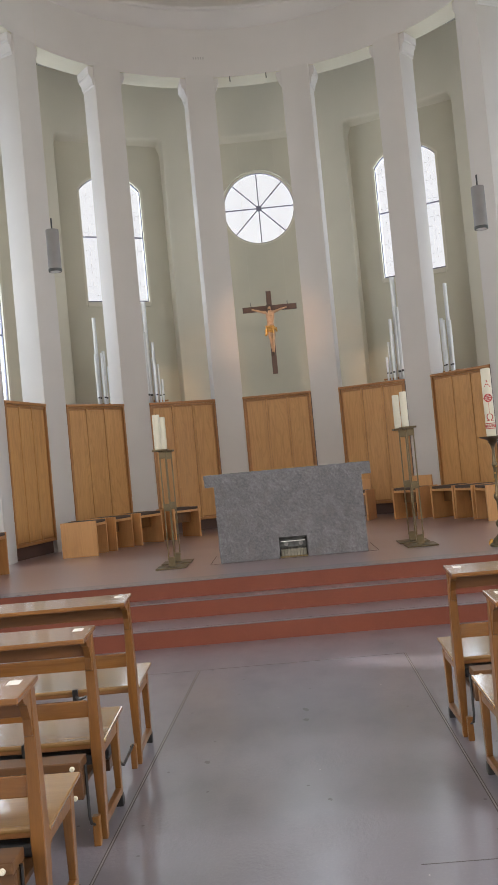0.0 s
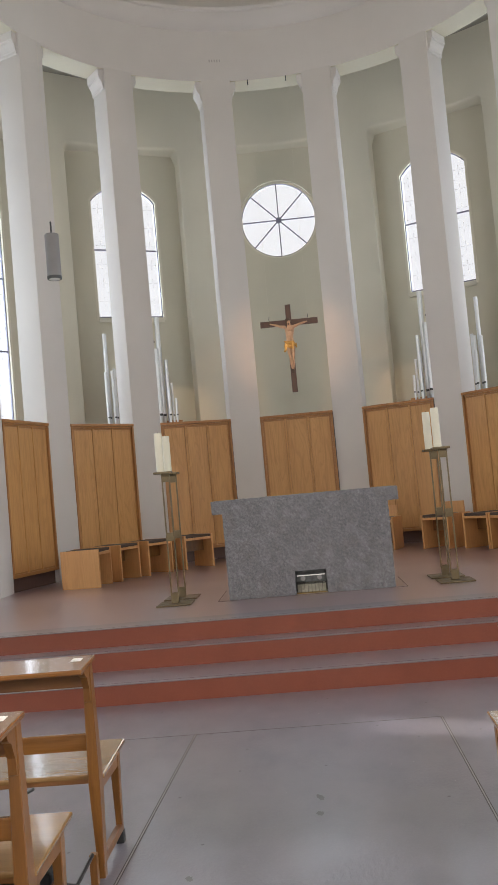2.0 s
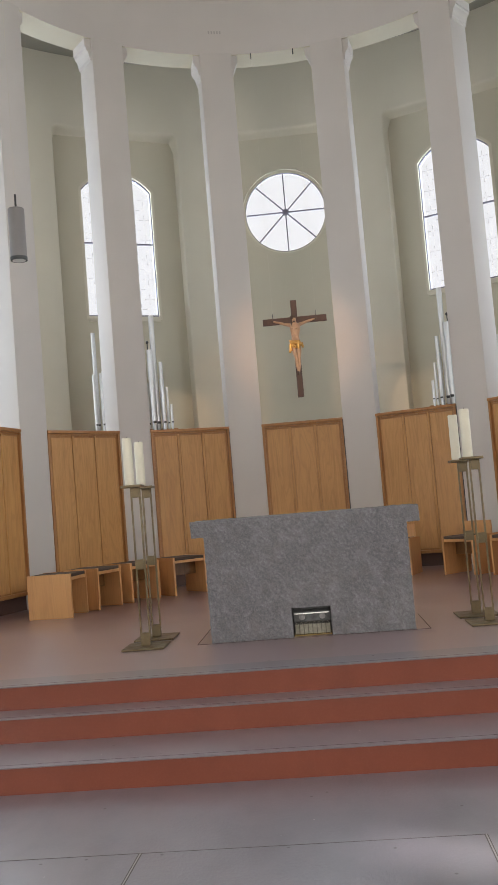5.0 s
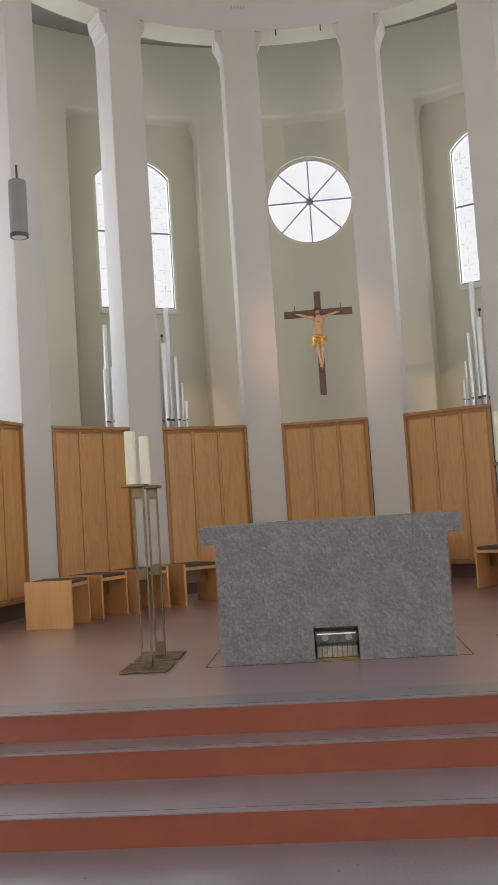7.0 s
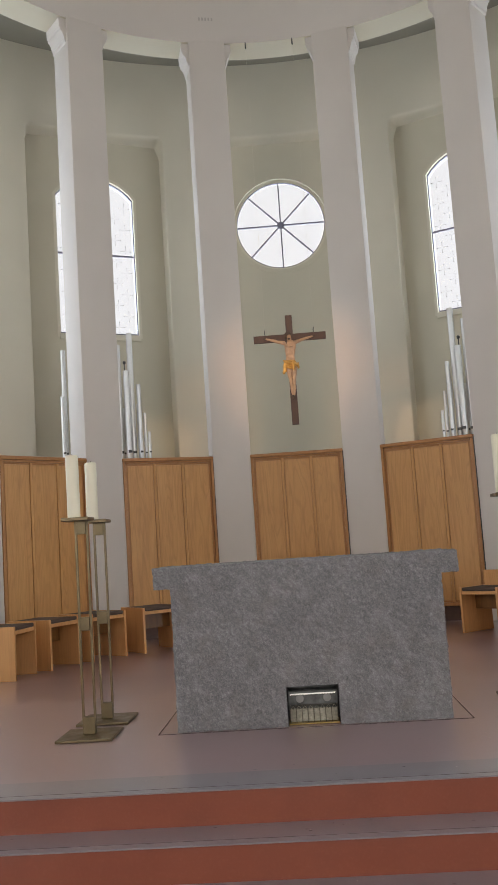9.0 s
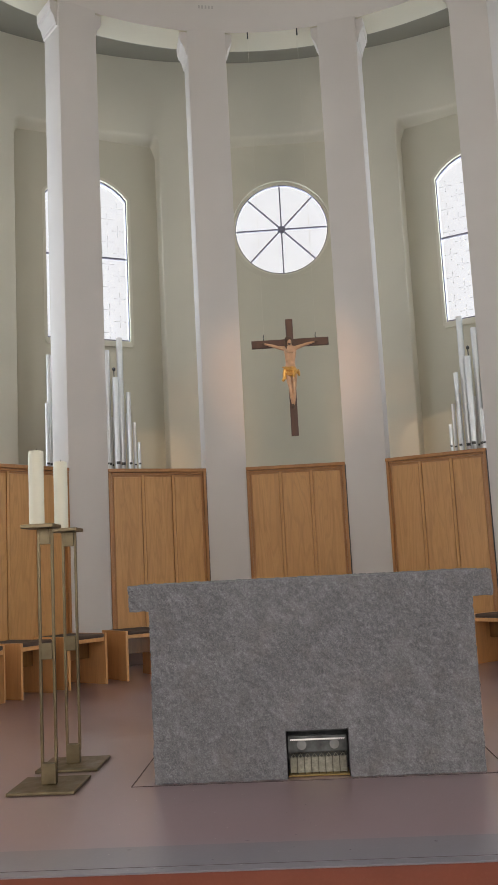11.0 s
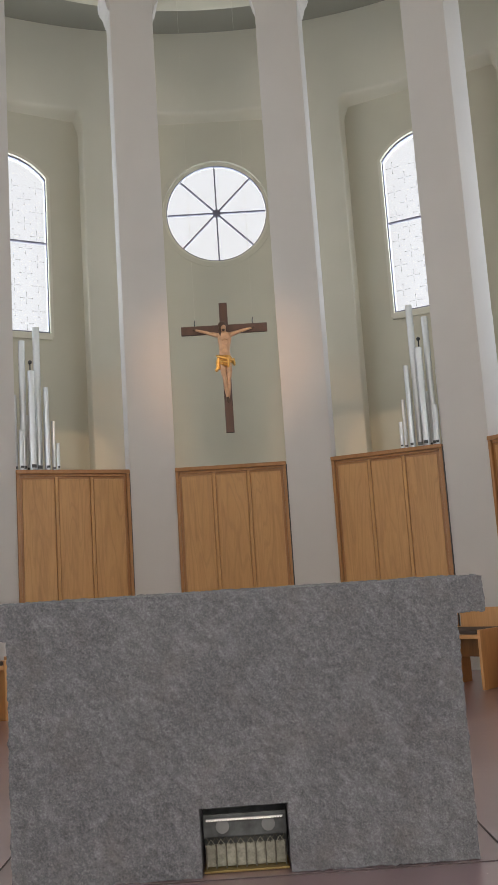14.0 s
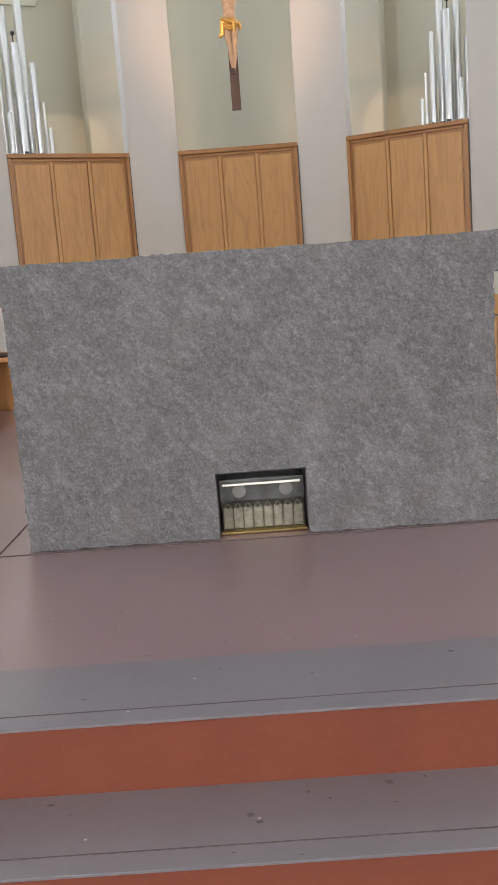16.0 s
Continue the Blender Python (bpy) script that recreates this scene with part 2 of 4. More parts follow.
PLATFORM = worn_stone("platform_stone", (0.212, 0.130, 0.141), (0.252, 0.158, 0.171), 0.3)
RISER = stone_floor("red_riser", (0.168, 0.044, 0.024), (0.224, 0.062, 0.034), (0.30, 0.115, 0.07), 0.5, 0.3, 0.97)
VENT = plain("vent_paint", (0.48, 0.45, 0.43), 0.7)
JOINT = plain("dark_joint", (0.075, 0.063, 0.062), 0.7)
STEP_JOINT = plain("brown_joint", (0.105, 0.078, 0.076), 0.7)
BRASS = metal("dull_brass", (0.21, 0.165, 0.10), 0.40)
GOLD = metal("gold_leaf", (0.76, 0.44, 0.13), 0.42)
OLD_GOLD = metal("old_gilding", (0.42, 0.31, 0.13), 0.5)
PIPE = metal("tin_pipe", (0.74, 0.74, 0.74), 0.36, 0.05)
STEEL = metal("dark_steel", (0.10, 0.10, 0.10), 0.45)
WAX = plain("cream_wax", (0.64, 0.60, 0.48), 0.45, 0.03)
BLACK = plain("black_pad", (0.025, 0.025, 0.028), 0.6)
CUSHION = plain("brown_cushion", (0.075, 0.048, 0.036), 0.85)
LAMP_GREY = plain("lamp_grey", (0.23, 0.215, 0.215), 0.5, 0.05)
FRAME = plain("window_lead", (0.2, 0.195, 0.26), 0.6)
CROSS = wood("cross_wood", (0.046, 0.024, 0.018), (0.077, 0.040, 0.030), (0.108, 0.056, 0.041), 0.5)
SKIN = plain("painted_carving", (0.52, 0.335, 0.21), 0.45, 0.22, 14.0)
ENAMEL = plain("tarnished_silver", (0.27, 0.258, 0.21), 0.4, 0.3, 60.0)
FILIGREE = plain("dark_filigree", (0.11, 0.095, 0.07), 0.5)
BOSS = plain("dull_boss", (0.14, 0.14, 0.138), 0.5)
SMOKE = plain("smoky_panel", (0.085, 0.09, 0.09), 0.25, 0.5, 9.0)
LEAD = plain("dull_leading", (0.33, 0.33, 0.36), 0.6)
HAIR = plain("painted_hair", (0.075, 0.045, 0.03), 0.6)
RED = plain("red_wax", (0.45, 0.05, 0.05), 0.45)
PAPER = plain("white_paper", (0.75, 0.74, 0.70), 0.6, 0.02)


def granite():
    """Bush-hammered grey granite: crisp speckle with paler slanting clumps."""
    m, nt, b = material("grey_granite", 0.62)
    v = coords(nt)
    tilt = coords(nt)
    turned = tilt.node
    turned.vector_type = "TEXTURE"
    turned.inputs["Rotation"].default_value, turned.inputs["Scale"].default_value = (0, radians(-38), 0), (1, 1, 1.5)
    big = noise_tex(nt, v, 2.2, 4, 0.55)
    mid = noise_tex(nt, tilt, 11, 5, 0.65, 0.6)
    chip = noise_tex(nt, tilt, 45, 4, 0.7)
    grit = noise_tex(nt, v, 120, 4, 0.75)
    fine = noise_tex(nt, v, 330, 2, 0.7)
    c = ramp(nt, mid, ((0.36, (0.081, 0.081, 0.091)), (0.5, (0.138, 0.138, 0.152)), (0.68, (0.329, 0.329, 0.356))))
    c = blend(nt, 0.4, c, ramp(nt, chip, ((0.38, (0.034, 0.034, 0.038)), (0.5, (0.131, 0.131, 0.143)), (0.64, (0.421, 0.421, 0.450)))))
    c = blend(nt, 0.3, c, ramp(nt, grit, ((0.38, (0.023, 0.023, 0.027)), (0.5, (0.131, 0.131, 0.142)), (0.60, (0.460, 0.460, 0.460)))))
    c = blend(nt, 0.1, c, ramp(nt, fine, ((0.35, (0.034, 0.034, 0.036)), (0.65, (0.447, 0.447, 0.460)))))
    c = blend(nt, 0.2, c, ramp(nt, big, ((0.35, (0.099, 0.099, 0.108)), (0.65, (0.263, 0.261, 0.270)))))
    c = blend(nt, 0.12, c, (0.15, 0.15, 0.158))
    c = blend(nt, ramp(nt, noise_tex(nt, v, 5.5, 4, 0.6), ((0.5, (0, 0, 0)), (0.72, (0.35, 0.35, 0.35)))), c, (0.165, 0.14, 0.13))
    pits = nt.nodes.new("ShaderNodeTexVoronoi")
    pits.inputs["Scale"].default_value = 62
    nt.links.new(v, pits.inputs["Vector"])
    deep = blend(nt, 1.0, ramp(nt, pits.outputs["Distance"], ((0.16, (1, 1, 1)), (0.3, (0, 0, 0)))), ramp(nt, pits.outputs["Color"], ((0.62, (0, 0, 0)), (0.66, (0.4, 0.4, 0.4)))), "MULTIPLY")
    c = blend(nt, deep, c, (0.055, 0.053, 0.055))
    flecks = nt.nodes.new("ShaderNodeTexVoronoi")
    flecks.inputs["Scale"].default_value = 48
    nt.links.new(v, flecks.inputs["Vector"])
    pale = blend(nt, 1.0, ramp(nt, flecks.outputs["Distance"], ((0.12, (1, 1, 1)), (0.26, (0, 0, 0)))), ramp(nt, flecks.outputs["Color"], ((0.7, (0, 0, 0)), (0.74, (0.22, 0.22, 0.22)))), "MULTIPLY")
    c = blend(nt, pale, c, (0.42, 0.41, 0.41))
    c = blend(nt, 1.0, c, (1.0, 0.99, 0.985), "MULTIPLY")
    nt.links.new(c, b.inputs["Base Color"])
    bump(nt, b, blend(nt, 0.35, chip, grit), 0.9, 0.016)
    return m


GRANITE = granite()


def glass(name, tint=(1, 1, 1)):
    m, nt, b = material(name)
    out = nt.nodes["Material Output"]
    clear, gloss, mix = nt.nodes.new("ShaderNodeBsdfTransparent"), nt.nodes.new("ShaderNodeBsdfGlossy"), nt.nodes.new("ShaderNodeMixShader")
    clear.inputs[0].default_value = (*tint, 1)
    gloss.inputs["Roughness"].default_value = 0.08
    mix.inputs[0].default_value = 0.08
    for a, c in ((clear.outputs[0], mix.inputs[1]), (gloss.outputs[0], mix.inputs[2]), (mix.outputs[0], out.inputs[0])):
        nt.links.new(a, c)
    return m


GLASS = glass("clear_glass", (0.97, 0.98, 1.0))

# ---- mesh helpers ----


def mesh(bm, name, mat, smooth=False):
    bmesh.ops.recalc_face_normals(bm, faces=bm.faces[:])
    me = bpy.data.meshes.new(name)
    bm.to_mesh(me)
    bm.free()
    me.materials.append(mat)
    if smooth:
        me.shade_smooth()
        me.set_sharp_from_angle(angle=radians(35))
    return me


def part(name, bm, mat, parent, label="", smooth=False):
    ob = new(name, mesh(bm, name, mat, smooth))
    ob.parent = parent
    return tagged(ob, label)


def thing(name, m, label, category, group="", kind=""):
    ob = new(name)
    ob.matrix_world = m
    return tagged(ob, label, category, group, kind)


def single(name, bm, mat, m, label, category, group="", kind="", smooth=False):
    ob = new(name, mesh(bm, name, mat, smooth))
    ob.matrix_world = m
    return tagged(ob, label, category, group, kind)


def box(bm, x0, x1, y0, y1, z0, z1, bevel=0.0, m=None):
    r = bmesh.ops.create_cube(bm, size=1.0)
    mat = Matrix.Translation(((x0 + x1) / 2, (y0 + y1) / 2, (z0 + z1) / 2)) @ Matrix.Diagonal((x1 - x0, y1 - y0, z1 - z0, 1))
    bmesh.ops.transform(bm, matrix=(m @ mat) if m else mat, verts=r["verts"])
    if bevel:
        edges = list({e for v in r["verts"] for e in v.link_edges})
        bmesh.ops.bevel(bm, geom=edges, offset=bevel, segments=2, affect="EDGES", profile=0.5)
    return bm


def rounded(x0, x1, y0, y1, z0, z1, r):
    """A tall box with rounded upright edges."""
    bm = box(bmesh.new(), x0, x1, y0, y1, z0, z1)
    up = [e for e in bm.edges if abs(e.verts[0].co.z - e.verts[1].co.z) > 0.5 * (z1 - z0)]
    bmesh.ops.bevel(bm, geom=up, offset=r, segments=6, affect="EDGES", profile=0.5)
    return bm


def boxes(*dims, bevel=0.0):
    bm = bmesh.new()
    for d in dims:
        box(bm, *d, bevel=bevel)
    return bm


def lathe(profile, seg=24, bm=None, m=None):
    """A turned solid; profile of (r, z) from the bottom to the top."""
    bm = bm or bmesh.new()
    rows = []
    for r, z in profile:
        rows.append([bm.verts.new((max(r, 1e-4) * math.cos(2 * math.pi * k / seg), max(r, 1e-4) * math.sin(2 * math.pi * k / seg), z)) for k in range(seg)])
    for a, b in zip(rows, rows[1:]):
        for k in range(seg):
            bm.faces.new((a[k], a[(k + 1) % seg], b[(k + 1) % seg], b[k]))
    bm.faces.new(rows[0][::-1])
    bm.faces.new(rows[-1])
    if m:
        bmesh.ops.transform(bm, matrix=m, verts=[v for row in rows for v in row])
    return bm


def sweep(profile, a0, a1, n, bm=None):
    """A closed profile of (r, z) carried round the apse's centre from angle a0 to a1."""
    bm = bm or bmesh.new()
    rows = []
    for k in range(n + 1):
        a = radians(a0 + (a1 - a0) * k / n)
        rows.append([bm.verts.new((r * math.sin(a), CY + r * math.cos(a), z)) for r, z in profile])
    size = len(profile)
    for a, b in zip(rows, rows[1:]):
        for k in range(size):
            bm.faces.new((a[k], a[(k + 1) % size], b[(k + 1) % size], b[k]))
    bm.faces.new(rows[0])
    bm.faces.new(rows[-1][::-1])
    return bm


def holed(outer, holes, depth, bm=None):
    """A slab in the x-z plane from y = 0 to depth, with openings through it."""
    bm = bm or bmesh.new()
    edges = []
    for loop in (outer, *holes):
        vs = [bm.verts.new((x, 0, z)) for x, z in loop]
        edges += [bm.edges.new((vs[k], vs[(k + 1) % len(vs)])) for k in range(len(vs))]
    faces = [f for f in bmesh.ops.triangle_fill(bm, use_beauty=True, edges=edges)["geom"] if isinstance(f, bmesh.types.BMFace)]
    ext = bmesh.ops.extrude_face_region(bm, geom=faces)
    bmesh.ops.translate(bm, vec=(0, depth, 0), verts=[v for v in ext["geom"] if isinstance(v, bmesh.types.BMVert)])
    return bm


def rect(x0, x1, z0, z1):
    return [(x0, z0), (x1, z0), (x1, z1), (x0, z1)]


def circle(cx, cz, r, n=48):
    return [(cx + r * math.cos(2 * math.pi * k / n), cz + r * math.sin(2 * math.pi * k / n)) for k in range(n)]


def arched(half, z0, z1, rise, n=14):
    """The outline of a window with a flat segmental arch."""
    pts = [(-half, z0), (half, z0)]
    rad = (half * half + rise * rise) / (2 * rise)
    lim = math.asin(half / rad)
    for k in range(n + 1):
        a = lim - 2 * lim * k / n
        pts.append((rad * math.sin(a), z1 + rise - rad + rad * math.cos(a)))
    return pts


def tube(points, r, seg=8, bm=None):
    bm = bm or bmesh.new()
    rows = []
    pts = [Vector(p) for p in points]
    last = (pts[1] - pts[0]).normalized()
    q = last.to_track_quat("Z", "Y")
    for k, p in enumerate(pts):
        d = (pts[min(k + 1, len(pts) - 1)] - pts[max(k - 1, 0)]).normalized()
        q = last.rotation_difference(d) @ q
        last = d
        rad = r[k] if isinstance(r, (list, tuple)) else r
        rows.append([bm.verts.new(p + q @ Vector((rad * math.cos(2 * math.pi * j / seg), rad * math.sin(2 * math.pi * j / seg), 0))) for j in range(seg)])
    for a, b in zip(rows, rows[1:]):
        for j in range(seg):
            bm.faces.new((a[j], a[(j + 1) % seg], b[(j + 1) % seg], b[j]))
    bm.faces.new(rows[0][::-1])
    bm.faces.new(rows[-1])
    return bm


I4 = Matrix.Identity(4)

# ---- structure ----
sky_mat = bpy.data.materials.new("bright_sky")
sky_mat.use_nodes = True
sky_nt = sky_mat.node_tree
glow = sky_nt.nodes.new("ShaderNodeEmission")
glow.inputs[0].default_value, glow.inputs[1].default_value = (1.0, 0.99, 0.985, 1), 1.1
sky_nt.links.new(glow.outputs[0], sky_nt.nodes["Material Output"].inputs[0])
bm = bmesh.new()
shell = []
for k in range(25):
    a = radians(-120 + 10 * k)
    shell.append([bm.verts.new((14.0 * math.sin(a), CY + 14.0 * math.cos(a), z)) for z in (-1.0, 22.0)])
for a, b in zip(shell, shell[1:]):
    bm.faces.new((a[0], b[0], b[1], a[1]))
single("backdrop", bm, sky_mat, I4, "plain bright overcast sky outside the windows", "sky", kind="structure")

single("floor", boxes((-7.4, 7.4, -8.4, 8.74, -0.2, 0.0)), FLOOR, I4, "polished mauve-grey stone floor of the nave", "floor", kind="structure")
joints = bmesh.new()
strip = bmesh.new()
for x, turn in ((-0.905, -1.6), (0.768, -0.75)):
    for dx, w, bm in ((-0.006, 0.0025, joints), (0.0, 0.0035, strip), (0.006, 0.0025, joints)):
        box(bm, dx - w, dx + w, -12.5, 1.28, -0.01, 0.0012, m=pose(x, 6.38, 0, 0, 0, turn))
box(joints, -6.5, 0.785, 7.658, 7.662, -0.01, 0.0012)
box(joints, 0.33, 0.73, 3.904, 3.908, -0.01, 0.0012)
single("trim_floor_strip", strip, LAMP_GREY, I4, "thin worn metal strip let into the floor", "strip", kind="structure")
single("floor_joint", joints, JOINT, I4, "narrow dark joints between the floor slabs", "joint", kind="structure")

# worn dark scuffs on the floor
SCUFF = plain("dark_scuff", (0.10, 0.092, 0.10), 0.5)
random.seed(4)
for x, y, a, c in ((-0.05, 6.246, 0.02, 0.042), (-0.056, 6.015, 0.018, 0.03), (-0.62, 5.35, 0.016, 0.03), (0.019, 4.66, 0.01, 0.018)):
    bm = bmesh.new()
    rim = []
    for k in range(22):
        w = 2 * math.pi * k / 22
        q = 0.72 + 0.5 * random.random()
        rim.append(bm.verts.new((a * q * math.cos(w), c * q * math.sin(w), 0.0008)))
    bm.faces.new(rim)
    single("floor_stain", bm, SCUFF, pose(x, y, 0, 0, 0, 12), "small dark scuff mark on the stone floor", "stain", kind="structure")

def blot(name, m, a, c, mat, label, seed):
    """A thin irregular stain."""
    random.seed(seed)
    bm = bmesh.new()
    bm.faces.new([bm.verts.new((a * q * math.cos(w), c * q * math.sin(w), 0.0006)) for w, q in ((2 * math.pi * k / 20, 0.6 + 0.6 * random.random()) for k in range(20))])
    single(name, bm, mat, m, label, "stain", kind="structure")


FAINT_SCUFF = plain("faint_scuff", (0.122, 0.108, 0.12), 0.5)
PALE_SCUFF = plain("pale_scuff", (0.27, 0.25, 0.265), 0.5)
for n, (x, y, z, a, c) in enumerate(((-0.50, 9.545, 0.33, 0.014, 0.007), (-0.45, 9.50, 0.33, 0.004, 0.004), (0.056, 9.53, 0.33, 0.006, 0.008), (0.10, 9.50, 0.33, 0.006, 0.006), (0.232, 9.47, 0.33, 0.007, 0.005),
                                     (-0.05, 9.43, 0.33, 0.012, 0.010), (-0.10, 9.335, 0.33, 0.006, 0.005), (0.03, 9.315, 0.33, 0.008, 0.004), (0.31, 9.56, 0.33, 0.007, 0.007),
                                     (-0.13, 9.82, PLAT, 0.005, 0.006), (0.09, 9.76, PLAT, 0.005, 0.006), (0.43, 9.83, PLAT, 0.012, 0.010), (-0.44, 9.70, PLAT, 0.009, 0.005))):
    blot("floor_stain", pose(x, y, z), a * 0.65, c * 0.65, FAINT_SCUFF, "small dark scuff on the stone tread", n)
for n, (x, y, z, a, c) in enumerate(((-0.30, 9.553, 0.33, 0.035, 0.004), (-0.18, 9.556, 0.33, 0.022, 0.003), (-0.24, 9.54, 0.33, 0.05, 0.002), (-0.078, 10.46, PLAT, 0.004, 0.006), (-0.165, 10.33, PLAT, 0.003, 0.005),
                                     (0.216, 10.24, PLAT, 0.003, 0.005), (-0.122, 9.99, PLAT, 0.004, 0.006), (-0.06, 10.15, PLAT, 0.003, 0.004), (-0.09, 10.20, PLAT, 0.003, 0.004), (0.587, 10.44, PLAT, 0.004, 0.006), (-0.32, 9.93, PLAT, 0.012, 0.004))):
    blot("floor_stain", pose(x, y, z), a, c, PALE_SCUFF, "small pale scratch on the stone floor", 40 + n)

# three steps and the platform
STEPS = [(8.705, 0.165), (9.295, 0.33), (9.57, PLAT)]
for k, (y, z) in enumerate(STEPS):
    far = STEPS[k + 1][0] + 0.02 if k < 2 else 9.90
    step = thing(f"step_{k + 1}", I4, "altar step with a red riser and a grey stone tread", "step", "steps to the altar", "structure")
    part("riser", boxes((-7.4, 7.4, y + 0.012, far, z - 0.165, z - 0.007)), RISER, step, "brick-red painted riser")
    part("tread", boxes((-7.4, 7.4, y + 0.004, far, z - 0.007, z), bevel=0.001), TREAD, step, "grey stone tread with a worn edge")
bm = boxes((-8.3, 8.3, 9.90, 12.3, -0.1, PLAT - 0.002))
fall = [(12.3 + 1.8 * u / 12, PLAT - 0.002 + (BACK - PLAT + 0.002) * (u / 12) ** 2 * (3 - u / 6)) for u in range(13)]
rows = [[bm.verts.new((x, y, z)) for x in (-8.3, 8.3)] for y, z in (*fall, (23.5, BACK), (23.5, -0.1), (12.3, -0.1))]
for a, c in zip(rows, rows[1:]):
    bm.faces.new((a[0], a[1], c[1], c[0]))
single("platform_floor", bm, PLATFORM, I4, "polished reddish-brown stone floor of the altar platform", "floor", kind="structure")
pj = bmesh.new()
for sx in (-1, 1):
    box(pj, sx * 0.985 - 0.0028, sx * 0.985 + 0.0028, 10.955, 11.95, PLAT - 0.01, PLAT + 0.0012)
box(pj, -0.985, 0.985, 10.951, 10.957, PLAT - 0.01, PLAT + 0.0012)
for y, z in STEPS:
    box(pj, -7.3, 7.3, y + 0.063, y + 0.0665, z - 0.01, z + 0.001)
single("platform_joint", pj, STEP_JOINT, I4, "dark joints in the platform floor", "joint", kind="structure")

# pillars of the apse
def pillar():
    bm = bmesh.new()
    box(bm, -0.285, 0.285, 0.0, 0.50, BACK - 0.2, 9.60, bevel=0.012)
    # corbels that curve out on both sides of the head
    curve = [(0.0, 9.20), (0.018, 9.215), (0.02, 9.25), (0.03, 9.26), (0.034, 9.29), (0.045, 9.33), (0.062, 9.365), (0.085, 9.39), (0.088, 9.425), (0.105, 9.435), (0.108, 9.60)]
    for s in (-1, 1):
        outline = [(s * 0.26, 9.20)] + [(s * (0.285 + x), z) for x, z in curve] + [(s * 0.26, 9.60)]
        near, far = [[bm.verts.new((x, y, z)) for x, z in outline] for y in (0.05, 0.498)]
        for j in range(len(outline)):
            i = (j + 1) % len(outline)
            bm.faces.new((near[j], near[i], far[i], far[j]))
        bm.faces.new(near)
        bm.faces.new(far[::-1])
    return bm


PILLAR = mesh(pillar(), "column", WHITE, True)
for k in range(-4, 4):
    a = (k + 0.5) * BAY
    ob = new("column", PILLAR)
    ob.matrix_world = ring(a, R_COL)
    tagged(ob, "tall white plastered square column with stepped corbels at its head", "column", "columns of the apse", "structure")

beam = single("ring_beam", sweep([(4.362, 9.57), (4.86, 9.57), (4.86, 11.45), (4.362, 11.45)], -100, 100, 64), WHITE, I4, "white plastered ring beam over the columns, sage underneath", "beam", kind="structure", smooth=True)
beam.data.materials.append(GREEN)
for face in beam.data.polygons:
    face.material_index = int(face.normal.z < -0.9)
single("trim_cornice", sweep([(4.37, 10.56), (4.34, 10.575), (4.30, 10.61), (4.26, 10.66), (4.225, 10.72), (4.20, 10.79), (4.185, 10.86), (4.14, 10.875), (4.12, 10.92), (4.37, 10.97)], -100, 100, 64), WHITE, I4, "curved white cornice below the ceiling", "cornice", kind="structure", smooth=True)
single("ceiling_apse", sweep([(0.01, 11.25), (4.5, 11.25), (4.5, 11.40), (0.01, 11.40)], -180, 180, 96), GREEN, I4, "plain plastered ceiling of the apse", "ceiling", kind="structure")

# outer wall, bay by bay
SILL, SPRING, RISE, HALF = 5.69, 8.33, 0.36, 0.735
for k in range(-3, 4):
    half = R_WALL * math.tan(radians(OUT / 2)) + 0.02
    if k == 0:
        hole = circle(0, 7.8, 0.91)
    else:
        low = SILL if abs(k) == 1 else 3.2
        hole = arched(HALF, low, SPRING, RISE)
    single(f"wall_apse_{k + 4}", holed(rect(-half, half, 0, 9.7), [hole], 0.20), GREEN, ring(k * OUT, R_WALL), "sage-grey plastered outer wall with a window opening", "wall", kind="structure")
single("wall_frieze", sweep([(7.64, 9.66), (8.3, 9.66), (8.3, 11.25), (7.64, 11.25)], -105, 105, 90), PILASTER, I4, "pale plastered wall above the recesses", "wall", kind="structure", smooth=True)


def recessed_front():
    """The pale face of piers and frieze, rolling back softly into a recess in every bay."""
    R, TOP, CORNER = 7.585, 9.55, 0.13
    arc = R * radians(OUT / 2)
    half = arc - 0.43
    across = [half * u / 12 for u in range(9)] + [half - 0.42 + 0.43 * u / 34 for u in range(35)] + [half + 0.12, half + 0.28, arc]
    across = sorted({round(a, 4) for a in across})
    across = [-a for a in across[:0:-1]] + across
    up = [0.0, 4.5, 8.6] + [8.95 + 0.63 * u / 34 for u in range(35)] + [9.7, 10.3, 11.22]
    bm = bmesh.new()
    for k in range(-3, 4):
        rows = []
        for s in across:
            off = s / R
            a = radians(k * OUT) + off
            back = R_WALL / math.cos(off) + 0.015
            row = []
            for z in up:
                qx, qz = abs(s) - (half - CORNER), z - (TOP - CORNER)
                d = CORNER - math.hypot(max(qx, 0), max(qz, 0)) - min(max(qx, qz), 0)
                t = min(1, max(0, (z - 9.15) / 0.4))
                u = min(1, max(0, d / (0.055 + 0.13 * t * t * (3 - 2 * t))))
                r = R + (back - R) * u * u * (3 - 2 * u)
                row.append((bm.verts.new((r * math.sin(a), CY + r * math.cos(a), z)), u))
            rows.append(row)
        for p, q in zip(rows, rows[1:]):
            for j in range(len(up) - 1):
                four = (p[j], q[j], q[j + 1], p[j + 1])
                if min(c[1] for c in four) < 1:
                    bm.faces.new([c[0] for c in four])
    bmesh.ops.remove_doubles(bm, verts=bm.verts[:], dist=0.0005)
    bmesh.ops.delete(bm, geom=[v for v in bm.verts if not v.link_faces], context="VERTS")
    return bm


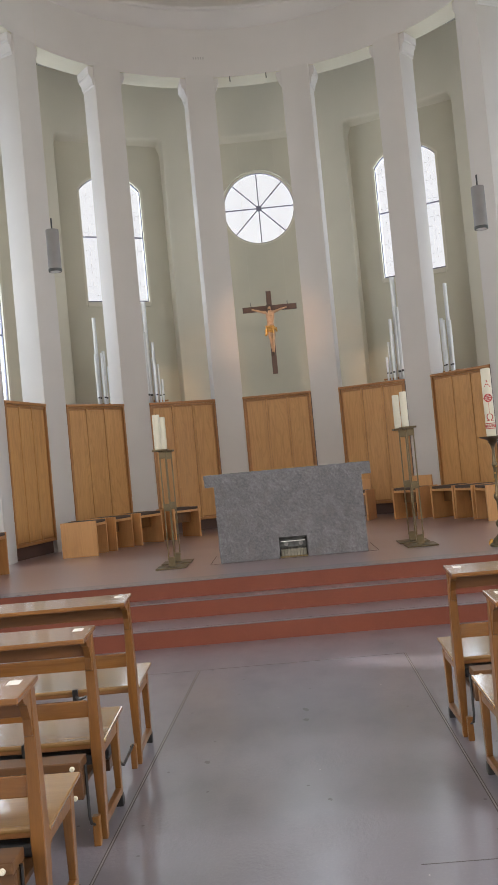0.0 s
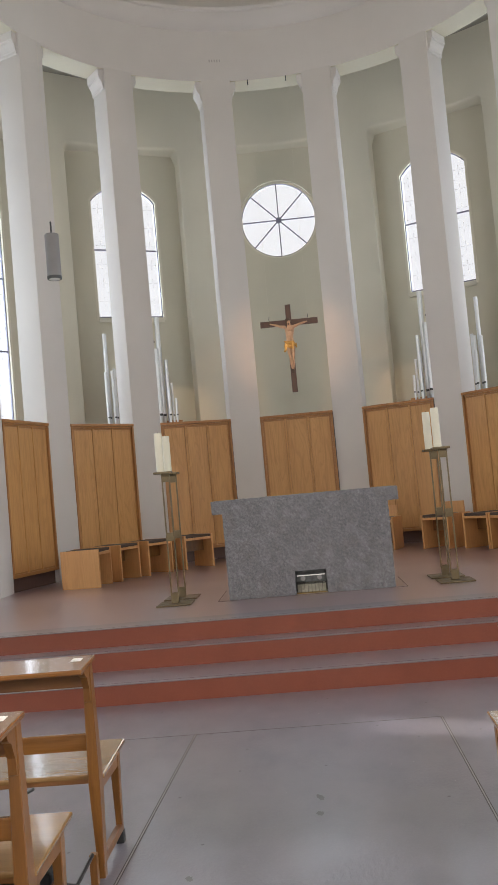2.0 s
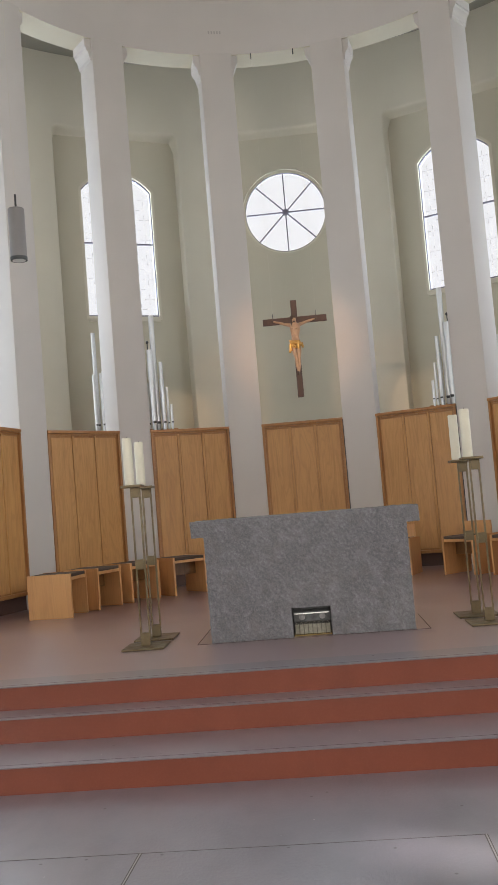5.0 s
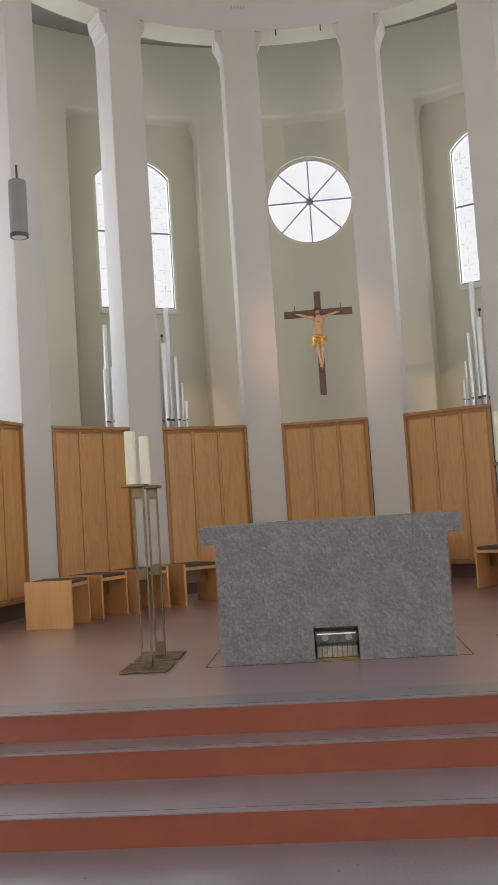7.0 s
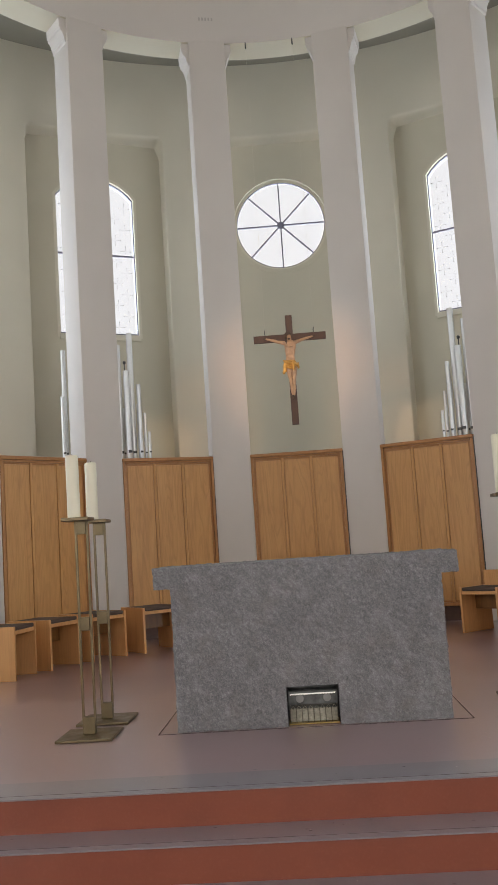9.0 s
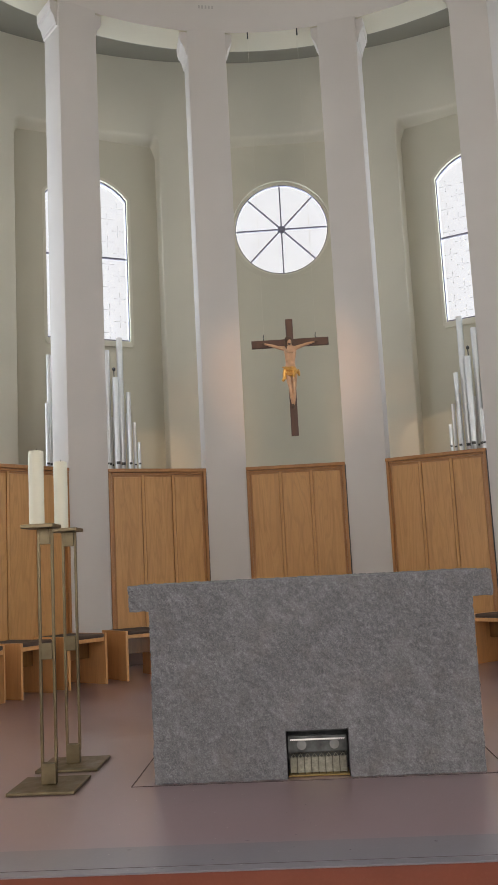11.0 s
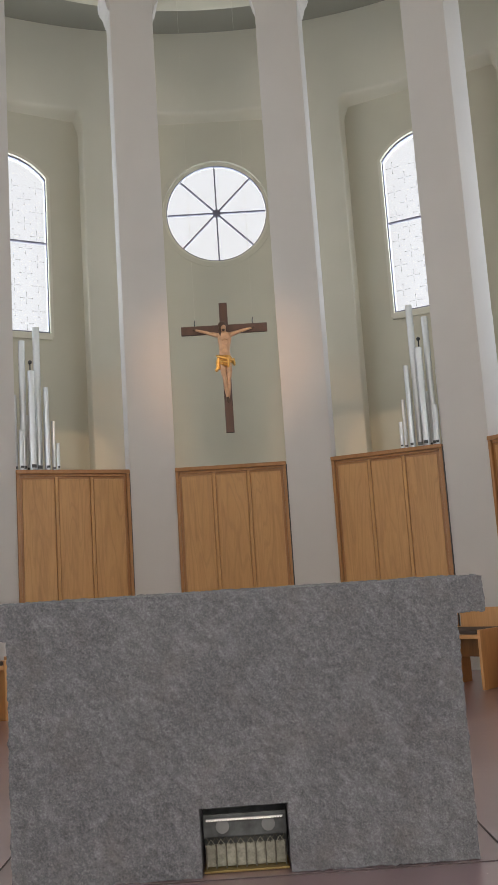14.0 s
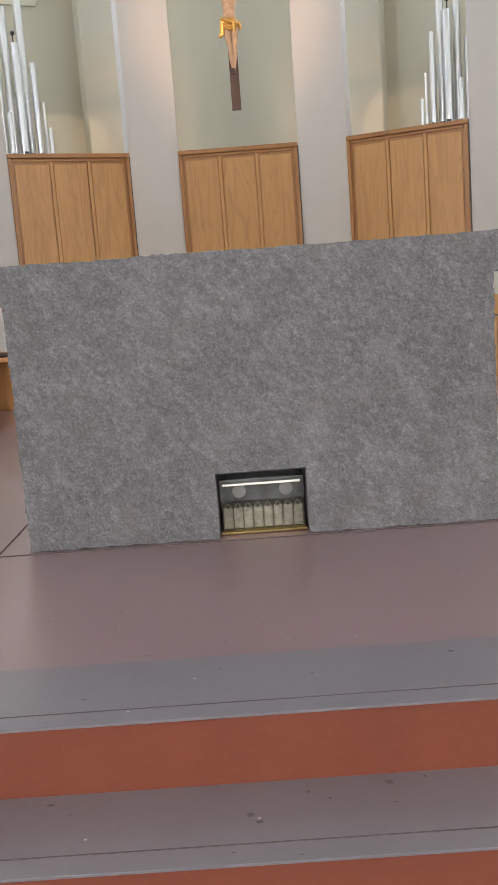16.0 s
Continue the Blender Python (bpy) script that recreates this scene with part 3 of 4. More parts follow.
ob = single("wall_piers", recessed_front(), PILASTER, I4, "pale plastered piers flaring softly into the frieze above", "wall", kind="structure")
ob.data.shade_smooth()
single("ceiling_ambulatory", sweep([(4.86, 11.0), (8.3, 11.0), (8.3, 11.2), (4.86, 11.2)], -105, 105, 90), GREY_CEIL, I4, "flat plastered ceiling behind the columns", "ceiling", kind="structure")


def arch_window(k, low, bars):
    w = thing(f"window_{k + 4}", ring(k * OUT, R_WALL + 0.05), "tall arched window with leaded white glass and thin dark bars", "window", "apse windows", "structure")
    outer, inner = arched(HALF, low, SPRING, RISE), arched(HALF - 0.014, low + 0.025, SPRING - 0.012, RISE - 0.01)
    part("window_frame", holed(outer, [inner], 0.05), FRAME, w, "thin dark metal frame")
    casing = arched(HALF + 0.055, low - 0.055, SPRING + 0.01, RISE + 0.045)
    part("casing", holed(casing, [arched(HALF + 0.001, low, SPRING, RISE)], 0.06), PILASTER, w, "pale raised plaster casing").location.y = -0.062
    part("window_sill", boxes((-HALF - 0.02, HALF + 0.02, -0.10, -0.064, low - 0.11, low - 0.001), bevel=0.01), PILASTER, w, "pale sloping sill")
    for z in (low + 0.03, *bars):
        part("window_bar", boxes((-HALF + 0.02, HALF - 0.02, 0.005, 0.04, z - 0.015, z + 0.015)), FRAME, w)
    pane = part("pane", holed(arched(HALF - 0.022, low + 0.027, SPRING - 0.014, RISE - 0.01), [], 0.006), GLASS, w, "clear leaded glass")
    pane.location.y = 0.022
    pane.visible_shadow = False
    part("leading", leading(low, SPRING + 0.15), LEAD, w, "fine leaded crosses and dots")


def leading(low, top):
    """Thin leaded crosses with darker tips, row against row."""
    bm = bmesh.new()
    z, odd = low + 0.17, 0
    while z < top - 0.1:
        for j in range(3 + odd):
            x = (j - 1 - odd * 0.5) * 0.38
            for dx, dz in ((1, 0), (-1, 0), (0, 1), (0, -1)):
                for a, b, w in ((0.02, 0.1, 0.0015), (0.088, 0.104, 0.006)):
                    x0, x1 = sorted((x + dx * a, x + dx * b)) if dx else (x - w, x + w)
                    z0, z1 = sorted((z + dz * a, z + dz * b)) if dz else (z - w, z + w)
                    if -0.7 < x0 and x1 < 0.7:
                        box(bm, x0, x1, 0.014, 0.02, z0, z1)
        z, odd = z + 0.21, 1 - odd
    return bm


for k in (-1, 1):
    arch_window(k, SILL, (7.23,))
for k in (-3, -2, 2, 3):
    arch_window(k, 3.2, (4.91, 6.43, 7.93))

rose = thing("window_4", Matrix.Translation((0, CY + R_WALL + 0.07, 7.8)), "round wheel window with eight spokes and white glass", "window", kind="structure")
part("window_frame", holed(circle(0, 0, 0.91), [circle(0, 0, 0.855)], 0.10), PILASTER, rose, "pale plaster rim")
part("window_ring", holed(circle(0, 0, 0.855), [circle(0, 0, 0.843)], 0.05), FRAME, rose, "thin dark ring")
for j in range(8):
    bm = bmesh.new()
    box(bm, 0.05, 0.835, 0.005, 0.04, -0.012, 0.012, m=pose(0, 0, 0, 0, -45 * j, 0))
    part("spoke", bm, FRAME, rose)
part("hub", lathe([(0.03, 0), (0.07, 0.0), (0.07, 0.04), (0.03, 0.045)], 16, m=pose(0, 0.045, 0, 90)), FRAME, rose)
pane = part("pane", holed(circle(0, 0, 0.83), [], 0.006), GLASS, rose)
pane.location.y = 0.022
pane.visible_shadow = False
single("trim_rose", holed(circle(0, 0, 0.985, 64), [circle(0, 0, 0.91, 64)], 0.03), GREEN, Matrix.Translation((0, CY + R_WALL - 0.009, 7.8)), "raised plaster moulding round the wheel window", "moulding", kind="structure")

# chancel and nave walls that close the place
for sx, side in ((-1, "west"), (1, "east")):
    bm = holed(rect(8.6, CY + 0.6, 0, 11.42), [rect(11.1, 13.3, 1.0, 4.4)], 0.25)
    single(f"wall_chancel_{side}", bm, CREAM, Matrix.Translation((-8.05 if sx < 0 else 8.3, 0, 0)) @ pose(0, 0, 0, 0, 0, 90), "cream plastered chancel wall with one window", "wall", kind="structure")
    w = thing(f"window_chancel_{side}", pose(sx * 8.2, 12.2, 0), "tall chancel window with frosted white glass", "window", kind="structure")
    part("pane", boxes((-0.01, 0.01, -1.09, 1.09, 1.01, 4.39)), PAPER, w)
    x0, x1 = sorted((sx * 7.0, sx * 7.4))
    holes = [rect(y - 0.85, y + 0.85, 2.3, 6.7) for y in (-4.4, -0.8, 2.8)]
    if sx > 0:
        holes.append(rect(4.30, 4.85, 5.45, 6.7))
    bm = holed(rect(-8.4, 8.6, -0.2, 11.42), holes, 0.4)
    for y in (-4.4, -0.8, 2.8):
        w = thing(f"window_nave_{side}", pose(sx * 7.3, y, 0), "tall nave window with frosted white glass", "window", "nave windows", "structure")
        part("pane", boxes((-0.01, 0.01, -0.84, 0.84, 2.31, 6.69)), PAPER, w)
    single(f"wall_nave_{side}", bm, CREAM, Matrix.Translation((sx * 7.0 if sx < 0 else 7.4, 0, 0)) @ pose(0, 0, 0, 0, 0, 90), "cream plastered nave wall with tall windows", "wall", kind="structure")
    x0, x1 = sorted((sx * 7.0, sx * 8.3))
    single(f"wall_corner_{side}", boxes((x0, x1, 8.3, 8.6, 0, 11.42)), CREAM, I4, "plain cream plastered wall", "wall", kind="structure")
single("wall_south", boxes((-7.4, 7.4, -8.8, -8.4, -0.2, 11.42)), CREAM, I4, "plain cream plastered back wall", "wall", kind="structure")
single("ceiling_nave", boxes((-8.3, 8.3, -8.8, CY - 0.2, 11.42, 11.6)), CREAM, I4, "plain plastered ceiling of the nave", "ceiling", kind="structure")

# ---- wooden panels between the columns ----
PW, PH0, PH1 = 0.695, 0.64, 3.01


def panelling(k):
    p = thing("wall_panelling", ring(k * BAY, R_PANEL), "oak-veneered panelling with three raised fields between white columns", "panelling", "panelling between the columns")
    part("plinth", boxes((-PW + 0.02, PW - 0.02, 0.06, 0.10, BACK, PH0 + 0.01)), PLINTH, p, "dark brown recessed plinth")
    part("backboard", boxes((-PW + 0.01, PW - 0.01, 0.017, 0.07, PH0, PH1 - 0.01)), OAK_EDGE, p)
    right = PW - 0.018
    # added dark strip that draws the shadow between panel and column
    part("edge_seal", boxes((right - 0.01, PW, 0.0, 0.06, PH0, PH1 - 0.03)), STEEL, p, "dark strip standing for the shadow beside the column")
    bm = boxes((-PW, -PW + 0.038, -0.024, 0.07, PH0, PH1 - 0.05), (right - 0.038, right, -0.024, 0.07, PH0, PH1 - 0.05), (-PW + 0.045, right - 0.045, -0.018, 0.07, PH0, PH0 + 0.05), bevel=0.006)
    part("frame", bm, OAK_EDGE, p)
    part("top_rail", boxes((-PW - 0.004, right + 0.004, -0.034, 0.08, PH1 - 0.05, PH1), bevel=0.009), OAK_EDGE, p)
    part("inner_moulding", boxes((-PW + 0.046, right - 0.046, -0.008, 0.06, PH1 - 0.082, PH1 - 0.052), bevel=0.005), OAK_EDGE, p)
    w = (right + PW - 0.09) / 3
    for j in range(3):
        x = -PW + 0.045 + w * j
        part("field", boxes((x + 0.0245, x + w - 0.0245, 0.006, 0.036, PH0 + 0.075, PH1 - 0.11), bevel=0.007), OAK, p)
        if j:
            part("stile", boxes((x - 0.019, x + 0.019, -0.004, 0.036, PH0 + 0.05, PH1 - 0.083), bevel=0.006), OAK, p)
    return p


for k in range(-3, 4):
    panelling(k)

# ---- altar ----
altar = thing("altar", pose(0, 10.985, PLAT), "rough grey granite altar block with overhanging top and niche", "altar")
bm = holed([(-0.867, 0.0), (-0.166, 0.0), (-0.166, 0.245), (0.166, 0.245), (0.166, 0.0), (0.867, 0.0), (0.867, 0.90), (0.978, 0.90), (0.978, 1.036), (-0.978, 1.036), (-0.978, 0.90), (-0.867, 0.90)], [], 0.72)
rough_block = new("block", mesh(bm, "block", GRANITE))
mod = rough_block.modifiers.new("remesh", "REMESH")
mod.mode, mod.octree_depth, mod.scale, mod.use_remove_disconnected = "SHARP", 8, 0.9, False
hewn = bpy.data.meshes.new_from_object(rough_block.evaluated_get(bpy.context.evaluated_depsgraph_get()))
rough_block.modifiers.remove(mod)
bm = bmesh.new()
bm.from_mesh(hewn)
bm.normal_update()
for v in bm.verts:
    n = noise.noise(v.co * 9.0) * 0.004 + noise.noise(v.co * 22.0) * 0.004 + noise.noise(v.co * 41.0 + Vector((7, 3, 1))) * 0.005 + noise.noise(v.co * 75.0) * 0.004
    if abs(v.co.x) < 0.21 and v.co.z < 0.29:
        n *= 0.3
    v.co += v.normal * n
block = part("block", bm, GRANITE, altar)
block.data.shade_smooth()
block.data.set_sharp_from_angle(angle=radians(40))
bpy.data.objects.remove(rough_block)
part("niche_back", boxes((-0.166, 0.166, 0.32, 0.36, 0.0, 0.245)), STEEL, altar)

# ---- reliquary in the altar ----
reli = thing("reliquary", pose(0, 11.01, PLAT), "small glazed metal shrine with gilt base and pale arcade", "reliquary")
part("base", boxes((-0.161, 0.161, 0.02, 0.2, 0.0, 0.009), bevel=0.002), OLD_GOLD, reli, "gilded base strip")
part("back", boxes((-0.161, 0.161, 0.16, 0.18, 0.01, 0.238)), SMOKE, reli, "smoky dark back")
part("roof_slope", boxes((-0.158, 0.158, 0.062, 0.07, 0.118, 0.2)), SMOKE, reli, "dark sloping glass under the light")
for j in range(9):
    x = -0.15 + 0.3 * j / 8
    part("column", lathe([(0.0035, 0.009), (0.0022, 0.02), (0.0022, 0.085), (0.004, 0.095)], 8, m=pose(x, 0.052, 0)), FILIGREE, reli, "thin dark column")
for j in range(8):
    x = -0.13125 + 0.3 * j / 8
    part("panel", boxes((x - 0.0165, x + 0.0165, 0.06, 0.066, 0.012, 0.092), bevel=0.002), ENAMEL, reli, "pale filigree field")
    pts = [(x - 0.0175, 0.054, 0.088), (x, 0.054, 0.112), (x + 0.0175, 0.054, 0.088)]
    part("gable", tube(pts, 0.0018, 6), ENAMEL, reli)
    for q in (-1, 1):
        part("tracery", tube([(x + q * 0.017, 0.056, 0.118), (x, 0.056, 0.09)], 0.0014, 6), FILIGREE, reli)
rod = part("light_strip", boxes((-0.145, 0.145, 0.03, 0.038, 0.186, 0.191)), PIPE, reli, "bright ribbed metal strip")
for j in range(29):
    part("bead", boxes((-0.1445 + 0.01 * j, -0.1385 + 0.01 * j, 0.028, 0.036, 0.183, 0.1875)), PAPER, rod)
part("roof", boxes((-0.161, 0.161, 0.02, 0.18, 0.232, 0.238)), SMOKE, reli)
for x in (-0.085, 0.09):
    part("roof_boss", lathe([(0.002, 0), (0.026, 0.002), (0.002, 0.005)], 14, m=pose(x, 0.062, 0.155, 90)), BOSS, reli, "dull round boss")

# ---- pews ----


def tapered(x, y, levels):
    """A square post whose width and depth change from level to level (z, width, depth)."""
    bm = bmesh.new()
    rows = [[bm.verts.new((x + a * w / 2, y + b * d / 2, z)) for a, b in ((-1, -1), (1, -1), (1, 1), (-1, 1))] for z, w, d in levels]
    for a, b in zip(rows, rows[1:]):
        for k in range(4):
            bm.faces.new((a[k], a[(k + 1) % 4], b[(k + 1) % 4], b[k]))
    bm.faces.new(rows[0][::-1])
    bm.faces.new(rows[-1])
    bmesh.ops.bevel(bm, geom=bm.edges[:], offset=0.003, segments=1, affect="EDGES", profile=0.5)
    return bm


def slope(ob, y, degrees):
    """Tips a board a little towards its back edge."""
    for v in ob.data.vertices:
        v.co.z += (v.co.y - y) * math.tan(radians(degrees))


def pew(length, side, folded):
    """A pew that faces +y, its aisle end at x = 0, running to side * x."""
    p = thing("pew", I4, "varnished pine pew with its kneeler folded up" if folded else "varnished pine pew with its black kneeler let down", "pew", "pews of the nave")
    L = length

    def slab(name, x0, x1, y0, y1, z0, z1, mat, bevel=0.005, label=""):
        a, b = sorted((side * x0, side * x1))
        return part(name, boxes((a, b, y0, y1, z0, z1), bevel=bevel), mat, p, label)

    for x in (0.03, L - 0.03):
        part("back_post", tapered(side * x, 0.02, ((0.0, 0.03, 0.04), (0.40, 0.05, 0.075), (0.62, 0.044, 0.062), (0.925, 0.034, 0.05))), PINE_Z, p)
        leg = part("front_leg", tapered(side * x, 0.405, ((0.0, 0.026, 0.032), (0.425, 0.042, 0.055))), PINE_Z, p)
        part("foot_bracket", boxes((side * x - 0.018, side * x + 0.018, 0.385, 0.43, 0.0, 0.055), bevel=0.003), STEEL, leg, "black metal foot")
        slab("side_rail", x - 0.017, x + 0.017, 0.05, 0.385, 0.36, 0.427, PINE_Z)
        slab("floor_runner", x - 0.016, x + 0.016, 0.04, 0.41, 0.055, 0.09, PINE_Z)
        # scrolled bracket under the ledge
        pts = [(0.0, 0.0), (0.0, -0.17), (-0.012, -0.165), (-0.016, -0.11), (-0.03, -0.085), (-0.045, -0.055), (-0.075, -0.04), (-0.085, -0.018), (-0.13, -0.012), (-0.15, 0.0)]
        bm = bmesh.new()
        rows = [[bm.verts.new((side * (x + dx), -0.008 + py, 0.924 + pz)) for py, pz in pts] for dx in (-0.014, 0.014)]
        for j in range(len(pts)):
            bm.faces.new((rows[0][j], rows[0][(j + 1) % len(pts)], rows[1][(j + 1) % len(pts)], rows[1][j]))
        bm.faces.new(rows[0])
        bm.faces.new(rows[1][::-1])
        part("bracket", bm, PINE_Z, p)
    seat = slab("seat", 0.0, L, 0.05, 0.53, 0.43, 0.452, PINE_SEAT, 0.007)
    slope(seat, 0.5, 3.0)
    slab("seat_apron", 0.04, L - 0.04, 0.055, 0.08, 0.388, 0.429, PINE_BACK)
    ledge = slab("book_ledge", 0.0, L, -0.2, 0.055, 0.928, 0.949, PINE_X, 0.005)
    a, b = sorted((side * 0.04, side * 0.085))
    part("number_label", boxes((a, b, -0.045, 0.005, 0.947, 0.9502)), PAPER, ledge, "small white paper number label")
    for piece in (ledge, *ledge.children):
        slope(piece, 0.09, 4.0)
    slab("ledge_apron", 0.04, L - 0.04, -0.008, 0.014, 0.82, 0.927, PINE_BACK)
    slab("back_rail", 0.04, L - 0.04, 0.0, 0.022, 0.545, 0.62, PINE_X)
    a, b = sorted((side * 0.352, side * 0.384))
    hook = part("hat_hook", boxes((a, b, 0.04, 0.056, 0.372, 0.435), bevel=0.004), STEEL, p, "black metal hook")
    part("hook_arm", tube([(side * 0.365, 0.045, 0.395), (side * 0.345, 0.0, 0.392), (side * 0.32, -0.03, 0.395), (side * 0.29, -0.035, 0.41)], 0.007, 8), STEEL, hook)
    a, b = sorted((side * 0.07, side * (L - 0.07)))
    if folded:
        k = slab("kneeler", 0.07, L - 0.07, -0.17, -0.04, 0.36, 0.40, PINE_DARK, 0.005, "wooden kneeler folded up behind the seat")
        part("pad", boxes((a, b, 0.10, 0.32, 0.30, 0.352), bevel=0.014), BLACK, k, "black padded kneeling cushion")
        part("rear_board", boxes((a, b, -0.155, -0.13, 0.235, 0.359), bevel=0.004), PINE_DARK, k)
        part("carrier", boxes((a, b, -0.10, 0.30, 0.275, 0.299), bevel=0.004), PINE_DARK, k)
        for z in (0.375, 0.245):
            part("peg", lathe([(0.011, 0.0), (0.011, 0.008), (0.007, 0.012)], 12, m=pose(side * 0.105, -0.17 if z > 0.3 else -0.155, z, 90)), WAX, k, "pale round peg")
        a, b = sorted((side * 0.072, side * 0.095))
        part("end_cheek", boxes((a, b, -0.129, -0.04, 0.235, 0.359), bevel=0.008), PINE_DARK, k)
        part("lever", tube([(side * 0.062, -0.11, 0.37), (side * 0.062, -0.11, 0.15), (side * 0.058, -0.10, 0.112), (side * 0.05, -0.07, 0.095), (side * 0.046, -0.055, 0.12)], 0.007, 8), STEEL, p, "bent black steel lever")
    else:
        k = slab("kneeler", 0.07, L - 0.07, -0.59, -0.40, 0.165, 0.22, PINE_DARK, 0.005, "wooden kneeler board with a black pad")
        part("pad", boxes((a, b, -0.59, -0.40, 0.221, 0.272), bevel=0.014), BLACK, k, "black padded kneeling cushion")
        for x in (0.62, L - 0.62):
            u, w = sorted((side * (x - 0.014), side * (x + 0.014)))
            part("end_cheek", boxes((u, w, -0.575, -0.43, 0.0, 0.164), bevel=0.006), PINE_DARK, k)
        part("lever", tube([(side * 0.062, -0.44, 0.165), (side * 0.058, -0.30, 0.10), (side * 0.052, -0.16, 0.115), (side * 0.046, -0.07, 0.13)], 0.008, 8), STEEL, p, "bent black steel lever")
    slab("lever_block", 0.03, 0.062, -0.075, -0.035, 0.0, 0.13, PINE_Z, 0.004)
    return p


for side, x, rows in ((-1, -0.975, ((5.41, False), (4.40, True), (3.42, True))), (1, 0.785, ((5.41, True), (4.42, True)))):
    folded_pew = None
    for y, folded in rows:
        if folded and folded_pew:
            copy_thing(folded_pew, pose(x, y, 0))
            continue
        one = pew(3.4, side, folded)
        one.matrix_world = pose(x, y, 0)
        folded_pew = one if folded else None

# ---- stools round the altar ----


def stool(back=False, wood=None):
    """A box stool that faces -y, its front at y = 0."""
    label = "pale oak box chair with low back and dark cushion" if back else "pale oak box stool with a dark seat cushion"
    if wood:
        label = "dark-stained box stool with a brown seat cushion"
    wood = wood or OAK_PALE
    s = thing("stool", I4, label, "stool", "stools round the altar")
    for x in (-0.28, 0.248):
        part("side_panel", boxes((x, x + 0.032, 0.0, 0.58, 0.0, 0.55), bevel=0.004), wood, s)
    part("seat", boxes((-0.247, 0.247, 0.008, 0.57, 0.465, 0.505), bevel=0.003), wood, s)
    part("cushion", boxes((-0.243, 0.243, 0.004, 0.45 if back else 0.56, 0.506, 0.548), bevel=0.012), CUSHION, s, "dark brown seat cushion")
    # darker wood set forward: the shade inside the box is put into its colour
    part("back_panel", boxes((-0.247, 0.247, 0.26, 0.285, 0.275, 0.464), bevel=0.003), PINE_Z, s)
    if back:
        part("backrest", boxes((-0.2465, 0.2465, 0.47, 0.5, 0.506, 0.735), bevel=0.005), wood, s)
    return s


def stool_pose(phi, face):
    """At phi degrees round the altar's back, turned to face."""
    a = radians(phi)
    return pose(-3.06 * math.sin(a), 14.0 + 3.06 * math.cos(a), BACK, 0, 0, face)


low, high = stool(), stool(True)
low.matrix_world = stool_pose(77, 84)
for phi, face in ((63.5, 69), (50.5, 55), (36, 39), (-57.5, -59), (-68, -71), (-78.5, -84)):
    copy_thing(low, stool_pose(phi, face))
stool(False, OAK_EDGE).matrix_world = pose(-3.70, 11.78, PLAT, 0, 0, 90)
high.matrix_world = stool_pose(-42, -48)
copy_thing(high, stool_pose(-22.5, -21))

# ---- candle stands ----


def candle_stand():
    s = thing("candle_stand", I4, "tall dull brass candle stand with two slender uprights", "candle stand", "candle stands beside the altar")
    part("base_plate", boxes((-0.18, 0.18, -0.19, 0.19, 0.0, 0.016), bevel=0.003), BRASS, s)
    part("foot_block", boxes((-0.04, 0.04, -0.024, 0.024, 0.016, 0.125), bevel=0.004), BRASS, s)
    for x in (-0.045, 0.03):
        part("upright", boxes((x, x + 0.015, -0.009, 0.009, 0.09, 1.382), bevel=0.002), BRASS, s)
    part("middle_block", boxes((-0.03, 0.03, -0.016, 0.016, 0.668, 0.755), bevel=0.003), BRASS, s)
    part("top_block", boxes((-0.03, 0.03, -0.016, 0.016, 1.292, 1.381), bevel=0.003), BRASS, s)
    part("drip_plate", boxes((-0.112, 0.068, -0.09, 0.09, 1.38, 1.402), bevel=0.003), BRASS, s)
    return s


def candle():
    c = thing("candle", I4, "thick cream wax candle on a brass stand", "candle", "altar candles")
    part("wax", lathe([(0.041, 0.0), (0.042, 0.01), (0.042, 0.405), (0.038, 0.413), (0.02, 0.408), (0.003, 0.406)], 28), WAX, c, smooth=True)
    part("wick", tube([(0, 0, 0.40), (0.002, 0, 0.418), (0.005, 0, 0.426)], 0.0018, 6), BLACK, c, "short black wick")
    return c


stand, stick = candle_stand(), candle()
spots = [(-1.44, 11.03), (-1.44, 11.56), (1.49, 11.06), (1.47, 11.58)]
for n, (x, y) in enumerate(spots):
    m = pose(x, y, PLAT)
    top = pose(x - 0.045, y, PLAT + 1.402)
    if n == 0:
        stand.matrix_world, stick.matrix_world = m, top
    else:
        copy_thing(stand, m)
        copy_thing(stick, top)

# ---- Easter candle ----
ps = thing("candlestick", pose(2.25, 10.27, PLAT), "ornate turned brass candlestick for the Easter candle", "candlestick")
part("foot", lathe([(0.13, 0.0), (0.13, 0.02), (0.10, 0.04), (0.085, 0.08), (0.05, 0.11), (0.03, 0.14)], 24), BRASS, ps, smooth=True)
for j in range(3):
    part("claw", lathe([(0.02, 0), (0.035, 0.02), (0.03, 0.05), (0.012, 0.075)], 12, m=pose(0.115 * math.cos(2.1 * j + 0.5), 0.115 * math.sin(2.1 * j + 0.5), 0.0)), GOLD, ps, smooth=True)
part("shaft", lathe([(0.03, 0.14), (0.022, 0.18), (0.045, 0.22), (0.05, 0.25), (0.022, 0.29), (0.016, 0.36), (0.02, 0.48), (0.042, 0.52), (0.042, 0.545), (0.02, 0.58), (0.015, 0.66), (0.018, 0.84), (0.032, 0.88), (0.018, 0.92), (0.015, 1.05), (0.03, 1.10), (0.05, 1.13)], 24), BRASS, ps, smooth=True)
part("drip_pan", lathe([(0.04, 1.13), (0.06, 1.155), (0.13, 1.18), (0.135, 1.19), (0.06, 1.185)], 28), BRASS, ps, smooth=True)
